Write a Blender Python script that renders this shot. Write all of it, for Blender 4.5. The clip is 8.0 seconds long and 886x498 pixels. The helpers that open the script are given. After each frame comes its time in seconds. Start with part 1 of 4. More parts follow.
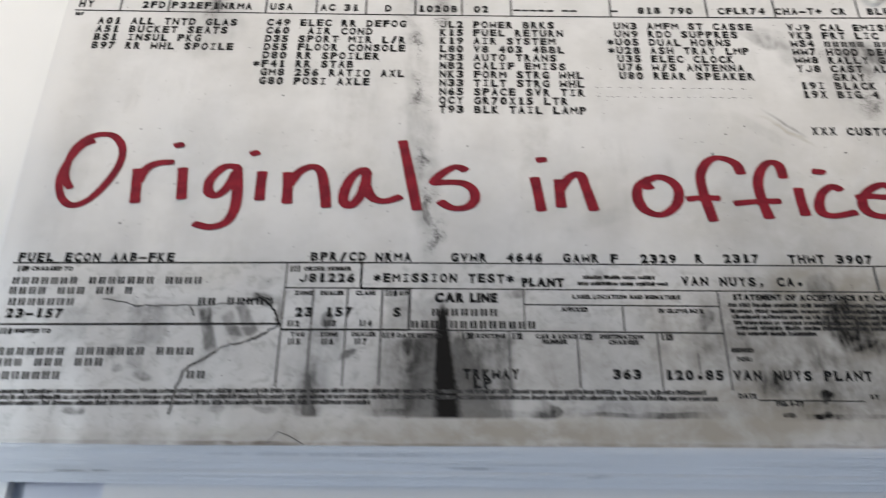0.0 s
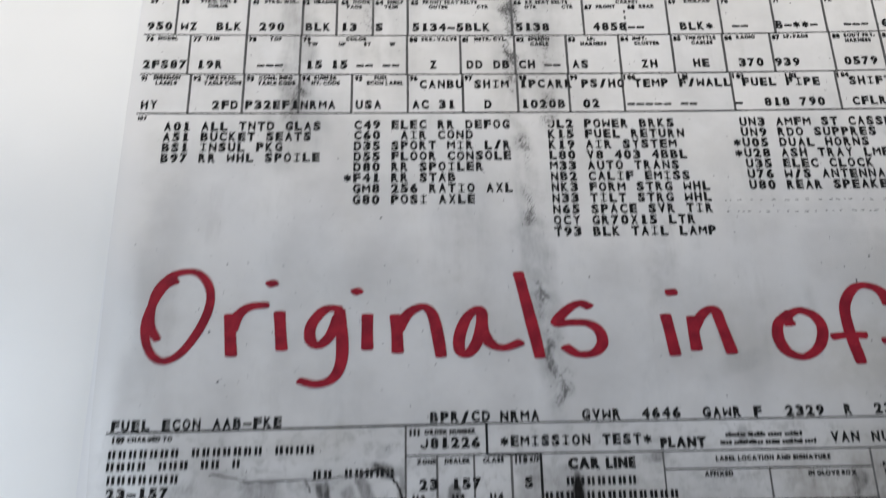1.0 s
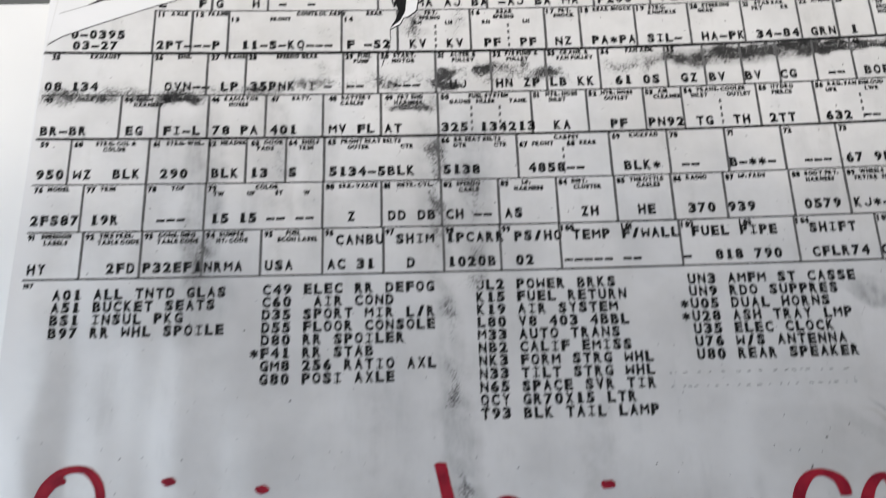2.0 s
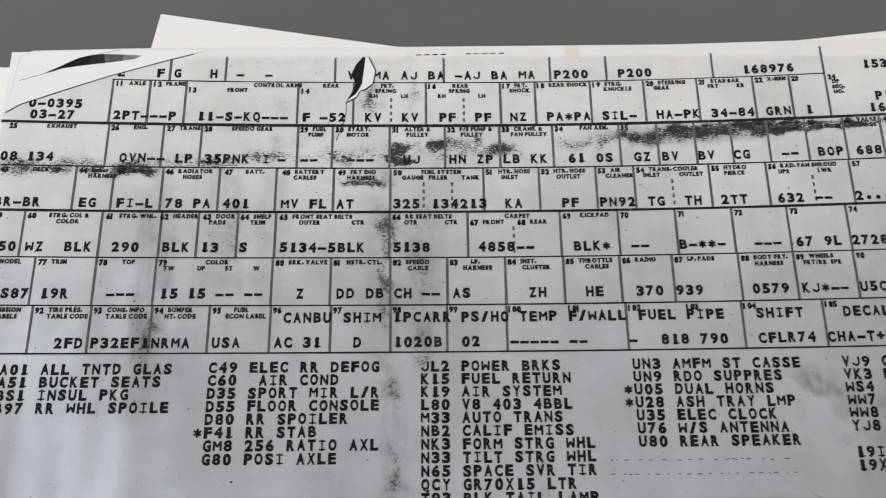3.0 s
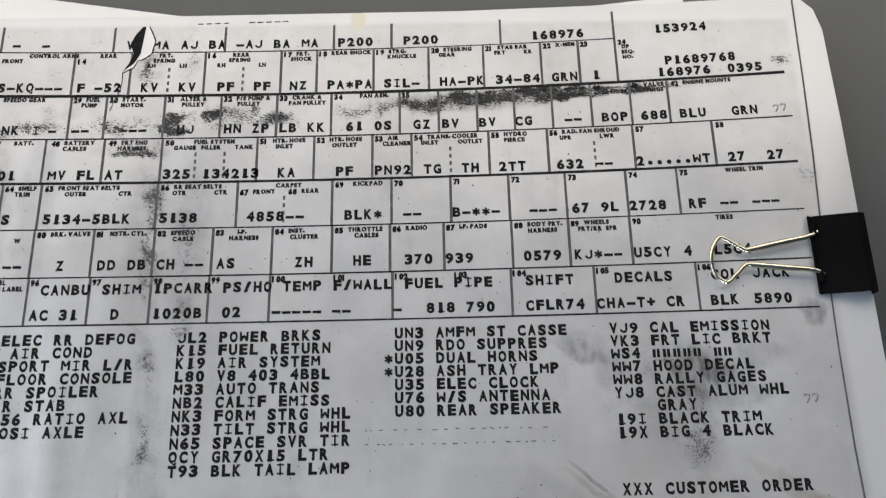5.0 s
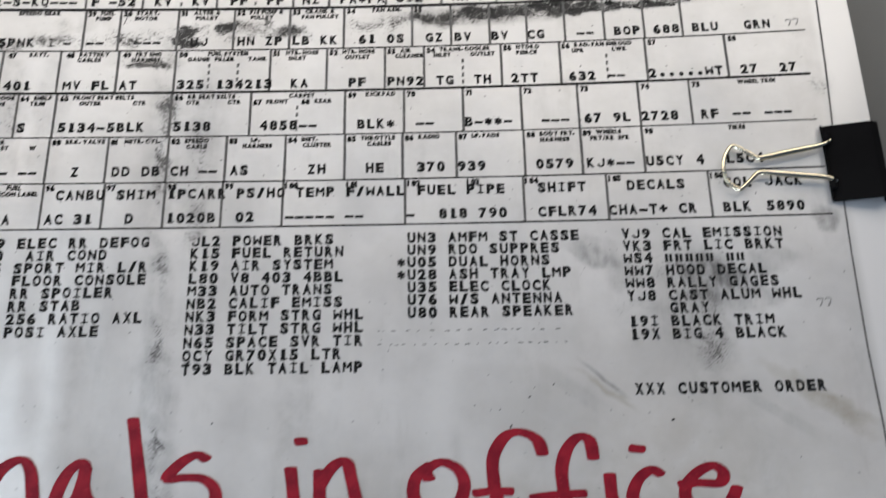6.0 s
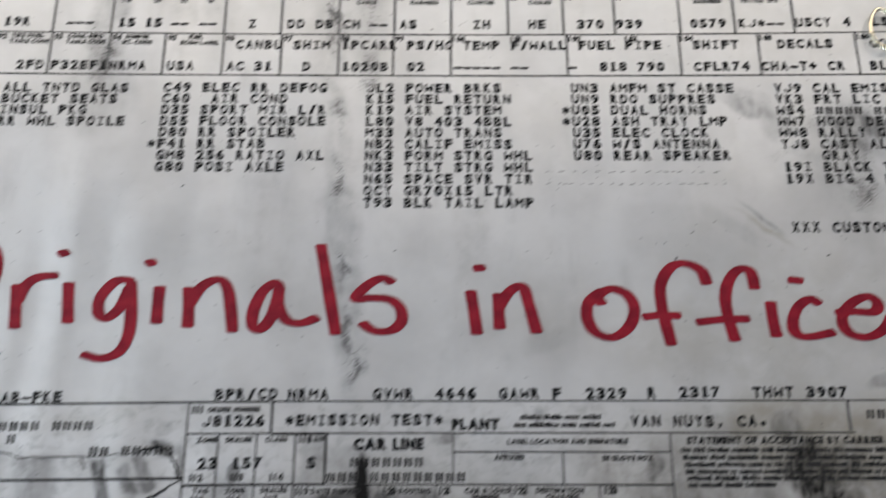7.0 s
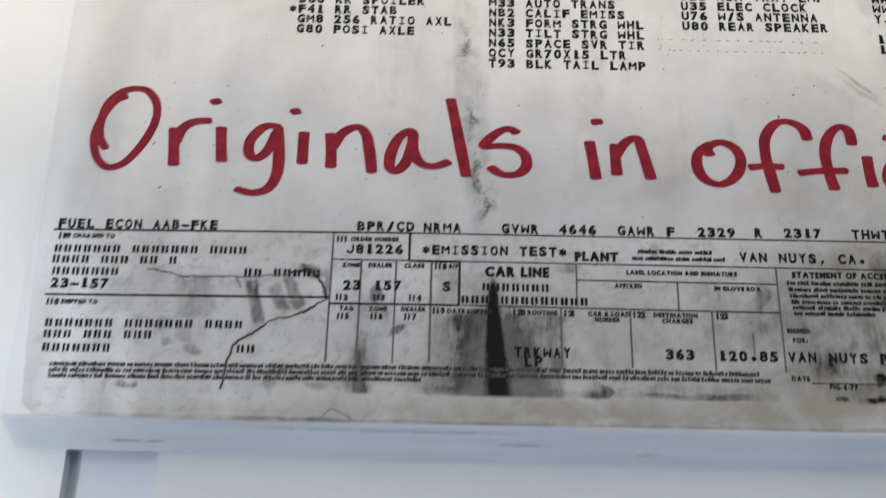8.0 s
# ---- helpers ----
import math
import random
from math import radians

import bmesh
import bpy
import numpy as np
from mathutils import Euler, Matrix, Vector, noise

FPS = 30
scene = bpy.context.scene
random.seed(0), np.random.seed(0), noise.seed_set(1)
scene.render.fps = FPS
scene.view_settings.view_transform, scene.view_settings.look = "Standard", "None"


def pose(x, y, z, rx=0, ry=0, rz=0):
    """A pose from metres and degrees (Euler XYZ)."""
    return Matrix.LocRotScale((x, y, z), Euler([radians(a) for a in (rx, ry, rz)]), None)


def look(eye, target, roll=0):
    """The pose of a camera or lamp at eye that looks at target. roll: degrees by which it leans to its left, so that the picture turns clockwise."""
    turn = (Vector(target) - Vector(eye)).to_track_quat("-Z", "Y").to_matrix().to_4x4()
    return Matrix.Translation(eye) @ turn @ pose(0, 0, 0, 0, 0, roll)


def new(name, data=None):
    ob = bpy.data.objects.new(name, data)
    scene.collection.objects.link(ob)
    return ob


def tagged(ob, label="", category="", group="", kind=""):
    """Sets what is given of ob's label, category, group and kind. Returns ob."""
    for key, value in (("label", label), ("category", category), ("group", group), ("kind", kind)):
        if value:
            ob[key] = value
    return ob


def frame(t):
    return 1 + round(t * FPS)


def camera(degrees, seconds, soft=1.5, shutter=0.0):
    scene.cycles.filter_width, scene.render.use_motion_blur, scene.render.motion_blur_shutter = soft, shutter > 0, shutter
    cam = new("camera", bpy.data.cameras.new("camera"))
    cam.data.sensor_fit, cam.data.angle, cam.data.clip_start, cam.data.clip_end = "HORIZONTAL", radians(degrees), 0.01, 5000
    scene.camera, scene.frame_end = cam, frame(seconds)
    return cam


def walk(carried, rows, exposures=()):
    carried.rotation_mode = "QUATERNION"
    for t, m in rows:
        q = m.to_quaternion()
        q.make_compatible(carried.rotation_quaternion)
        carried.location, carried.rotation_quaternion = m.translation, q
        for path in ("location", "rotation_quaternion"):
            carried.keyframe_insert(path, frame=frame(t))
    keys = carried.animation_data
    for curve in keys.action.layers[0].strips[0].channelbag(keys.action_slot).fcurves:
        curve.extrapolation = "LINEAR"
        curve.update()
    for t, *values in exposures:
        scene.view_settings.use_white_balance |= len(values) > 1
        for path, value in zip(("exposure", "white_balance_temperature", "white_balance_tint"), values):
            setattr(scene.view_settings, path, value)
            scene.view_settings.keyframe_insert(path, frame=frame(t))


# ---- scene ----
cam = camera(60.35, 8.0, soft=1.15, shutter=0.52)
PATH = [
    (0, (0.14306, -0.03200, 0.17571), (0.14377, 0.05430, -0.00471), 1.02),
    (0.2, (0.13355, -0.02192, 0.17920), (0.13397, 0.05890, -0.00436), 0.88),
    (0.3, (0.12771, -0.01690, 0.18043), (0.12840, 0.06170, -0.00418), 0.98),
    (0.5, (0.11653, -0.00447, 0.18262), (0.11827, 0.06789, -0.00383), 1.60),
    (0.7, (0.11087, 0.00985, 0.18319), (0.11320, 0.07809, -0.00549), 1.83),
    (0.8, (0.10941, 0.01664, 0.18301), (0.11272, 0.08357, -0.00633), 2.49),
    (1, (0.11030, 0.02900, 0.18118), (0.11405, 0.09383, -0.00799), 2.52),
    (1.2, (0.11308, 0.04049, 0.18199), (0.11752, 0.10399, -0.00881), 2.73),
    (1.3, (0.11497, 0.04668, 0.18152), (0.11965, 0.10945, -0.00923), 2.81),
    (1.5, (0.11993, 0.05830, 0.18018), (0.12453, 0.11987, -0.01005), 2.57),
    (1.7, (0.12478, 0.06892, 0.17978), (0.12934, 0.12830, -0.01091), 2.57),
    (1.8, (0.12652, 0.07203, 0.17948), (0.13106, 0.13150, -0.01135), 2.59),
    (2, (0.13077, 0.08097, 0.17911), (0.13488, 0.13913, -0.01221), 2.46),
    (2.2, (0.13579, 0.08803, 0.17852), (0.13962, 0.14697, -0.01256), 2.36),
    (3.3, (0.15183, 0.09982, 0.18748), (0.15462, 0.15791, -0.00388), 2.38),
    (3.5, (0.15951, 0.09947, 0.18699), (0.16169, 0.15784, -0.00429), 1.71),
    (3.7, (0.16720, 0.09841, 0.18615), (0.16936, 0.15678, -0.00444), 1.56),
    (4, (0.17682, 0.09616, 0.18655), (0.17916, 0.15472, -0.00467), 1.61),
    (4.2, (0.18211, 0.09375, 0.18414), (0.18471, 0.15312, -0.00613), 1.76),
    (4.5, (0.19273, 0.09399, 0.18292), (0.19557, 0.15244, -0.00833), 1.80),
    (4.7, (0.19911, 0.09462, 0.18241), (0.20303, 0.15217, -0.00909), 2.71),
    (5.8, (0.20471, 0.07530, 0.17555), (0.20718, 0.13410, -0.01560), 1.50),
    (6, (0.20052, 0.07014, 0.17468), (0.20273, 0.12839, -0.01664), 1.23),
    (6.2, (0.19732, 0.06372, 0.17473), (0.19874, 0.12161, -0.01710), 0.59),
    (6.3, (0.19429, 0.06027, 0.17417), (0.19608, 0.11796, -0.01733), 1.01),
    (6.5, (0.18709, 0.05273, 0.17385), (0.18857, 0.10993, -0.01779), 0.86),
    (6.7, (0.17676, 0.04560, 0.17481), (0.17820, 0.10142, -0.01775), 1.14),
    (6.8, (0.17137, 0.04153, 0.17468), (0.17261, 0.09736, -0.01774), 1.03),
    (7, (0.16072, 0.03421, 0.17471), (0.16171, 0.08879, -0.01770), 1.12),
    (7.2, (0.15111, 0.02497, 0.17497), (0.15182, 0.08032, -0.01733), 1.08),
    (7.3, (0.14737, 0.02009, 0.17514), (0.14800, 0.07650, -0.01714), 1.14),
    (7.5, (0.14170, 0.01132, 0.17509), (0.14170, 0.06780, -0.01677), 0.78),
    (7.7, (0.13790, 0.00250, 0.17610), (0.13726, 0.05979, -0.01529), 0.42),
    (7.8, (0.13617, -0.00190, 0.17638), (0.13517, 0.05547, -0.01454), 0.15),
    (8, (0.13284, -0.00868, 0.17875), (0.13137, 0.04795, -0.01306), -0.13),
]
walk(cam, [(t, look(eye, target, roll)) for t, eye, target, roll in PATH],
     [(0.0, -0.41, 6860, 10.9), (0.5, -0.57, 6690, 10.9), (1.0, -0.42, 6560, 10.5), (1.5, -0.32, 6470, 10.4), (2.2, -0.31, 6620, 10.9), (3.5, -0.49, 6650, 10.9),
      (4.7, -0.41, 6710, 10.9), (5.8, -0.23, 6740, 10.9), (6.5, -0.21, 6760, 10.9), (7.2, -0.35, 6800, 10.9), (7.6, -0.21, 6830, 10.9), (8.0, -0.30, 6890, 10.9)])
NORTH_X, NORTH_Z, NORTH_WIDE, NORTH_TALL, NORTH_POWER, NORTH_TINT = 0.05, 0.43, 1.60, 0.48, 6.4, (1.0, 0.93, 0.83)
WEST_X, WEST_Y, WEST_Z, WEST_WIDE, WEST_TALL, WEST_POWER, WEST_TINT = -0.78, -0.05, 0.80, 0.9, 0.8, 6.0, (0.81, 0.94, 1.06)
SOUTH_POWER, SOUTH_TINT = 29.0, (0.59, 0.74, 1.0)
PAPER_ROUGH, PAPER_GLOSS, PAPER_IOR = 0.25, 1.0, 1.75

# ---- world and light ----
world = bpy.data.worlds.new("world")
world.use_nodes = True
scene.world = world
sky = world.node_tree.nodes.new("ShaderNodeTexSky")
sky.sky_type, sky.sun_disc = "NISHITA", False
sky.sun_elevation, sky.sun_rotation = radians(38), radians(200)
backdrop = world.node_tree.nodes["Background"]
backdrop.inputs["Strength"].default_value = 0.1
world.node_tree.links.new(sky.outputs["Color"], backdrop.inputs["Color"])


def area(name, place, target, width, height, power, colour):
    data = bpy.data.lights.new(name, "AREA")
    data.shape, data.size, data.size_y, data.energy, data.color = "RECTANGLE", width, height, power, colour
    lamp = new(name, data)
    lamp.matrix_world = look(place, target)
    return lamp


area("north_area_light", (NORTH_X, 0.52, NORTH_Z), (NORTH_X, -1.0, NORTH_Z - 0.5), NORTH_WIDE, NORTH_TALL, NORTH_POWER, NORTH_TINT)
area("west_fill_light", (WEST_X + 0.03, WEST_Y, WEST_Z), (0.2, WEST_Y, WEST_Z - 0.55), WEST_WIDE, WEST_TALL, WEST_POWER, WEST_TINT)
area("south_fill_light", (-0.1, -1.93, 0.26), (0.1, 0.0, 0.0), 1.25, 0.5, SOUTH_POWER, SOUTH_TINT)

# ---- materials ----
Z_TABLE = -0.0120


def material(name, rough=0.6, metal=0.0):
    mat = bpy.data.materials.new(name)
    mat.use_nodes = True
    bsdf = mat.node_tree.nodes["Principled BSDF"]
    bsdf.inputs["Roughness"].default_value, bsdf.inputs["Metallic"].default_value = rough, metal
    return mat, mat.node_tree.nodes, mat.node_tree.links, bsdf


def node(nodes, kind, **settings):
    n = nodes.new(kind)
    for key, value in settings.items():
        if key == "operation":
            n.operation = value
        elif key == "clamp":
            n.use_clamp = value
        elif key == "blend":
            n.blend_type = value
    return n


def maths(nodes, links, op, a, b=0.5, clamp=False):
    n = node(nodes, "ShaderNodeMath", operation=op, clamp=clamp)
    for slot, value in ((0, a), (1, b)):
        if isinstance(value, (int, float)):
            n.inputs[slot].default_value = value
        else:
            links.new(value, n.inputs[slot])
    return n.outputs[0]


def mix(nodes, links, fac, a, b, blend="MIX"):
    n = nodes.new("ShaderNodeMix")
    n.data_type, n.blend_type = "RGBA", blend
    for slot, value in ((0, fac), (6, a), (7, b)):
        if isinstance(value, (int, float)):
            n.inputs[slot].default_value = value
        elif isinstance(value, tuple):
            n.inputs[slot].default_value = (*value, 1.0)
        else:
            links.new(value, n.inputs[slot])
    return n.outputs[2]


def noise_of(nodes, links, coords, scale, detail=3.0, rough=0.55, distort=0.0):
    n = nodes.new("ShaderNodeTexNoise")
    n.inputs["Scale"].default_value, n.inputs["Detail"].default_value = scale, detail
    n.inputs["Roughness"].default_value, n.inputs["Distortion"].default_value = rough, distort
    links.new(coords, n.inputs["Vector"])
    return n.outputs["Fac"]


def ramp(nodes, links, fac, low, high):
    n = nodes.new("ShaderNodeMapRange")
    n.interpolation_type = "SMOOTHSTEP"
    n.inputs["From Min"].default_value, n.inputs["From Max"].default_value = low, high
    links.new(fac, n.inputs["Value"])
    return n.outputs["Result"]


def bump(nodes, links, bsdf, height, strength, distance):
    n = nodes.new("ShaderNodeBump")
    n.inputs["Strength"].default_value, n.inputs["Distance"].default_value = strength, distance
    links.new(height, n.inputs["Height"])
    links.new(n.outputs["Normal"], bsdf.inputs["Normal"])


def patch(nodes, links, coords, x, y, rx, ry, turn):
    """A soft oval on the sheet, 1 in its middle and 0 at its rim; millimetres and degrees."""
    m = nodes.new("ShaderNodeMapping")
    m.vector_type = "TEXTURE"
    m.inputs["Location"].default_value = (x / 1000, y / 1000, 0)
    m.inputs["Rotation"].default_value = (0, 0, radians(turn))
    m.inputs["Scale"].default_value = (rx / 1000, ry / 1000, 1)
    links.new(coords, m.inputs["Vector"])
    g = nodes.new("ShaderNodeTexGradient")
    g.gradient_type = "SPHERICAL"
    links.new(m.outputs[0], g.inputs[0])
    return g.outputs["Fac"]


def bar_patch(nodes, links, coords, x, y, half_wide, half_high, turn, soft):
    """A soft-rimmed bar on the sheet; millimetres and degrees."""
    m = nodes.new("ShaderNodeMapping")
    m.vector_type = "TEXTURE"
    m.inputs["Location"].default_value = (x / 1000, y / 1000, 0)
    m.inputs["Rotation"].default_value = (0, 0, radians(turn))
    m.inputs["Scale"].default_value = (half_wide / 1000, half_high / 1000, 1)
    links.new(coords, m.inputs["Vector"])
    split = nodes.new("ShaderNodeSeparateXYZ")
    links.new(m.outputs[0], split.inputs[0])
    across = ramp(nodes, links, maths(nodes, links, "ABSOLUTE", split.outputs["X"]), 1 + soft, 1 - soft)
    along = ramp(nodes, links, maths(nodes, links, "ABSOLUTE", split.outputs["Y"]), 1 + soft * 0.5, 1 - soft * 0.5)
    return maths(nodes, links, "MULTIPLY", across, along)


def bar_sum(nodes, links, coords, rows):
    total = None
    for x, y, a, b, turn, amount, soft in rows:
        one = maths(nodes, links, "MULTIPLY", bar_patch(nodes, links, coords, x, y, a, b, turn, soft), amount)
        total = one if total is None else maths(nodes, links, "ADD", total, one)
    return total


def smears(nodes, links, coords, rows, firm=False):
    """The sum of soft ovals: x, y, radii, turn and strength."""
    total = None
    for x, y, rx, ry, turn, amount in rows:
        one = patch(nodes, links, coords, x, y, rx, ry, turn)
        if firm:
            one = ramp(nodes, links, one, 0.0, 0.55)
        one = maths(nodes, links, "MULTIPLY", one, amount)
        total = one if total is None else maths(nodes, links, "ADD", total, one)
    return total


# Toner flecks: along the folds of the copied form and in the carbon smudges of its upper rows.
TONER_UPPER = [(216, 188.3, 42, 4.4, 3, 0.85), (227, 190.0, 22, 2.3, 3, 1.4), (160, 182.6, 34, 4.6, 0, 0.48), (186, 184.6, 16, 3.6, -8, 0.55), (94, 181, 32, 3.4, 0, 0.3), (128, 173.4, 9, 1.4, 0, 0.8), (200, 186.4, 17, 3.6, -8, 0.4), (158, 186, 1.9, 1.7, 0, 0.9), (62, 179.4, 58, 5.0, 0, 0.6), (68, 177.6, 9, 2.4, 0, 0.7),
               (122, 181.6, 44, 5.0, 0, 0.68), (136.4, 183.6, 3, 3, 20, 0.9), (146.9, 184.4, 3.8, 1.9, 0, 1.3), (136.2, 180.5, 5, 2.1, 0, 1.3),
               (133.4, 156, 4.6, 36, 0, 0.85)]
TONER_UPPER += [(133.4, 190, 3, 4, 0, 0.3), (142.6, 147, 4, 22, 0, 0.6), (128.6, 199.5, 4.6, 10, 0, 0.9), (140.3, 203, 3.6, 13, 0, 0.78),
               (298.4, 198.6, 5, 3.4, 0, 0.95), (286, 196.4, 18, 3.4, 4, 0.5), (252, 190.0, 34, 2.4, 4, 0.8), (299, 167, 7, 6, 0, 0.6), (127, 174.6, 12, 3.6, 0, 0.74), (252, 190.8, 30, 3.0, 5, 0.55)]
TONER_LOWER = [(261, 98, 4, 9, 0, 0.32), (135.8, 117, 3.4, 14, 4, 0.78), (137.0, 101, 3.6, 9, 4, 0.9), (137.9, 79, 3.0, 9.0, 4, 0.95), (139.6, 66, 3.6, 9, 8, 0.85), (141.4, 56, 3.8, 9, 8, 0.9), (143.6, 60, 2.0, 3, 0, 0.5), (264, 109, 9, 17, 8, 0.45),
               (266, 97, 6, 13, 0, 0.38), (258, 118, 12, 7, 0, 0.52), (247, 112, 10, 16, 0, 0.45), (141, 128, 5, 9, 0, 0.62),
               (75, 135, 6, 13, 0, 0.68), (104, 190, 5, 20, 0, 0.45), (176, 58, 3, 5, 0, 0.4), (94, 160, 5, 22, 0, 0.45),
               (42, 178.6, 28, 4.6, 0, 0.45), (160, 184.6, 18, 3.6, -8, 0.5), (140, 186, 14, 3, 0, 0.6)]
# Grey copier shadows, finger marks and streaks of the lower form.
GREY_MARKS = [(112.4, 13, 4.2, 10, 4, 0.5), (113.0, 11.6, 1.5, 6.5, 12, 1.1), (115, 22, 5.5, 16, 0, 0.4), (121.6, 23.7, 2.8, 1.8, 10, 1.1), (116.0, 33.2, 2.3, 2.5, 0, 1.4),
              (168.6, 10.8, 4.2, 2.6, 0, 1.3), (162.3, 39.9, 3.4, 1.8, 0, 0.6), (183, 45, 2.6, 2.2, 0, 0.6), (99.8, 38.0, 4.0, 1.8, -28, 0.9),
              (72.8, 18.4, 2.5, 1.9, 10, 0.95), (66.6, 19.9, 2.4, 1.4, 0, 0.6), (65.6, 24.0, 1.5, 2.6, 0, 0.35), (71.0, 21.4, 3.0, 2.0, -30, 0.45), (59.3, 9.7, 3.2, 1.9, 0, 1.25), (91.9, 10.2, 2.4, 1.4, 0, 0.35),
              (102.6, 10.0, 3.4, 1.6, 0, 0.5), (103.6, 34.4, 1.4, 5, 10, 0.9), (98.8, 42.0, 2.6, 2.2, 0, 0.35), (87.2, 22.6, 4.0, 1.2, 32, 0.4)]
# Straight-sided smudges: x, y, half width, half height, turn, strength, softness.
BAR_MARKS = [(86.7, 30.0, 1.45, 5.7, 16, 0.55, 0.3), (92.6, 30.6, 1.4, 3.8, 30, 0.32, 0.4), (95.9, 32.7, 1.45, 4.1, 28, 0.55, 0.35), (95.2, 29.4, 3.4, 1.2, -4, 0.34, 0.5),
             (71.9, 30.8, 4.4, 5.0, 4, 0.26, 0.3), (53.6, 31.0, 4.0, 4.4, 0, 0.2, 0.6), (136.6, 18.6, 7.8, 9.6, 0, 0.28, 0.3), (140.0, 18.6, 4.6, 10, 0, 0.24, 0.9), (138.6, 26.4, 5.6, 2.2, 0, 0.2, 0.9),
             (153.6, 18.2, 7.0, 10.2, 0, 0.44, 0.18), (150.0, 15.0, 3.4, 9, 0, 0.22, 0.5), (133.0, 35.4, 2.6, 5.2, 0, 0.24, 0.4), (140.6, 34.4, 4.4, 4.0, 0, 0.22, 0.4)]
# what the copier took up along the foot of the old form
BAR_MARKS += [(134.6, 10.0, 8, 0.8, 0, 0.16, 0.6), (158.7, 10.0, 11, 0.8, 0, 0.16, 0.6), (183.4, 9.8, 6, 0.5, 0, 0.30, 0.6), (198.5, 9.9, 6.2, 0.7, 0, 0.4, 0.5),
              (234.0, 9.9, 5, 0.6, 0, 0.3, 0.5), (252.0, 9.9, 9, 0.5, 0, 0.35, 0.6),
              (238.6, 91.9, 5.4, 0.42, -40, 0.34, 0.7), (233.0, 88.6, 7, 1.6, -36, 0.1, 0.9), (276, 84.6, 9, 1.2, -32, 0.12, 0.9),
              (205, 75, 1.2, 6, 8, 0.1, 0.9), (186.5, 62, 5, 2.2, 20, 0.12, 0.9), (262, 62, 6, 3, -30, 0.1, 0.9)]
# The black streak up from the form's lower edge: heights, half its width at the foot, lean.
STREAK_TOP, STREAK_FOOT, STREAK_HALF, STREAK_LEAN = 40.0, 9.0, 4.2, 1.5
GREY_MARKS_LOW = [(70, 26, 40, 14, 0, 0.16), (180, 26, 70, 20, 0, 0.42), (240, 27, 55, 24, 0, 0.58), (120, 20, 30, 16, 0, 0.2), (80, 34, 18, 5, 5, 0.3),
                  (66, 36, 9, 3, -15, 0.35), (88, 21, 5, 7, -20, 0.3), (100, 12, 16, 3, 0, 0.4), (130, 12, 14, 4, 0, 0.4)]
GREY_MARKS_RIGHT = [(208.6, 33.7, 2.6, 4.2, 0, 0.6), (241.5, 34.5, 6, 8, -10, 0.85), (243.5, 28.8, 6, 4.0, 0, 0.8), (238.5, 42.5, 4.5, 4, 0, 0.8), (224.2, 10.0, 2.0, 1.1, 0, 1.6),
                    (233, 10.4, 3.2, 1.3, 0, 1.1), (234.6, 14.8, 2.8, 1.8, 0, 0.7), (250, 32, 6, 10, -8, 0.8), (266, 30, 14, 12, 0, 0.35), (288, 24, 12, 16, 0, 0.35), (223, 17.5, 7, 4, 0, 0.35), (282, 60, 4, 6, 0, 0.6)]
GREY_MARKS_RIGHT += [(261.7, 53.2, 4, 2.2, 20, 0.5), (282, 61, 3, 4, 0, 0.2), (190, 10.5, 30, 2.6, 0, 0.4), (262, 110, 16, 20, 0, 0.3),
                    (75, 127, 12, 18, 0, 0.26), (239.7, 122.2, 7, 5, -40, 0.3), (272, 115, 8, 4, -20, 0.5), (296, 130, 4, 5, 0, 0.6), (246, 116, 6, 5, 0, 0.3), (216, 188.4, 36, 4.0, 3, 0.6), (265.8, 114.8, 9, 8, 30, 0.55), (281, 119.5, 9, 4, 15, 0.4), (277, 110, 10, 4, 10, 0.4), (236.5, 121.5, 9, 3, -20, 0.35), (133, 150, 8, 40, 0, 0.2), (137.6, 86, 5.5, 55, 5, 0.3), (235, 17, 20, 12, 0, 0.35),
                    (75, 152, 7, 34, 0, 0.42), (104, 158, 6, 30, 0, 0.2), (143, 150, 7, 30, 0, 0.28), (92, 166, 7, 22, 0, 0.16)]
# Brown handling dirt near the lower edge, deepened for the shade there, painted crease shading at the right, and a
# yellow spot at the upper edge.
BROWN_MARKS_LOW = [(240, 28, 70, 26, 0, 0.6), (275, 30, 40, 30, 0, 0.45), (190, 6, 60, 5, 0, 0.5), (155, 20, 40, 24, 0, 0.3), (215, 12, 30, 8, 0, 0.45)]
BROWN_MARKS = [(233, 44, 9, 14, 0, 0.9), (246, 40, 12, 20, 0, 0.6), (170, 4.5, 80, 5, 0, 0.7), (95, 4, 70, 3, 0, 0.6),
               (255, 70, 60, 40, 0, 0.5), (214, 62, 18, 14, 0, 0.5), (186, 66, 22, 12, 0, 0.3), (236, 60, 20, 10, 0, 0.35), (288, 87.3, 18, 2.4, -30, 1.1), (292, 82.5, 14, 2.0, -32, 0.7),
               (239, 89.6, 10, 1.2, -34, 0.8), (120, 8, 50, 9, 0, 0.45), (245, 8, 60, 7, 0, 0.6), (85, 44, 22, 5, 4, 0.4)]
# The dark brown rim where the lower edge has been handled, with the edge's thin shadow line painted in.
EDGE_STAINS_AND_SHADE = [(58, 2.5, 16, 0.5, 0, 0.4, 0.9), (97, 2.4, 17, 0.6, 0, 0.75, 0.9), (140, 2.5, 34, 0.45, 0, 0.5, 0.9), (215, 2.9, 46, 0.45, 0, 0.4, 0.9), (288, 3.2, 20, 0.4, 0, 0.35, 0.9),
               (71.5, 5.8, 0.8, 3.2, -32, 0.2, 0.9), (110, 5.2, 0.5, 2.6, 24, 0.2, 0.9), (84, 3.4, 20, 1.2, 0, 0.18, 0.9)]


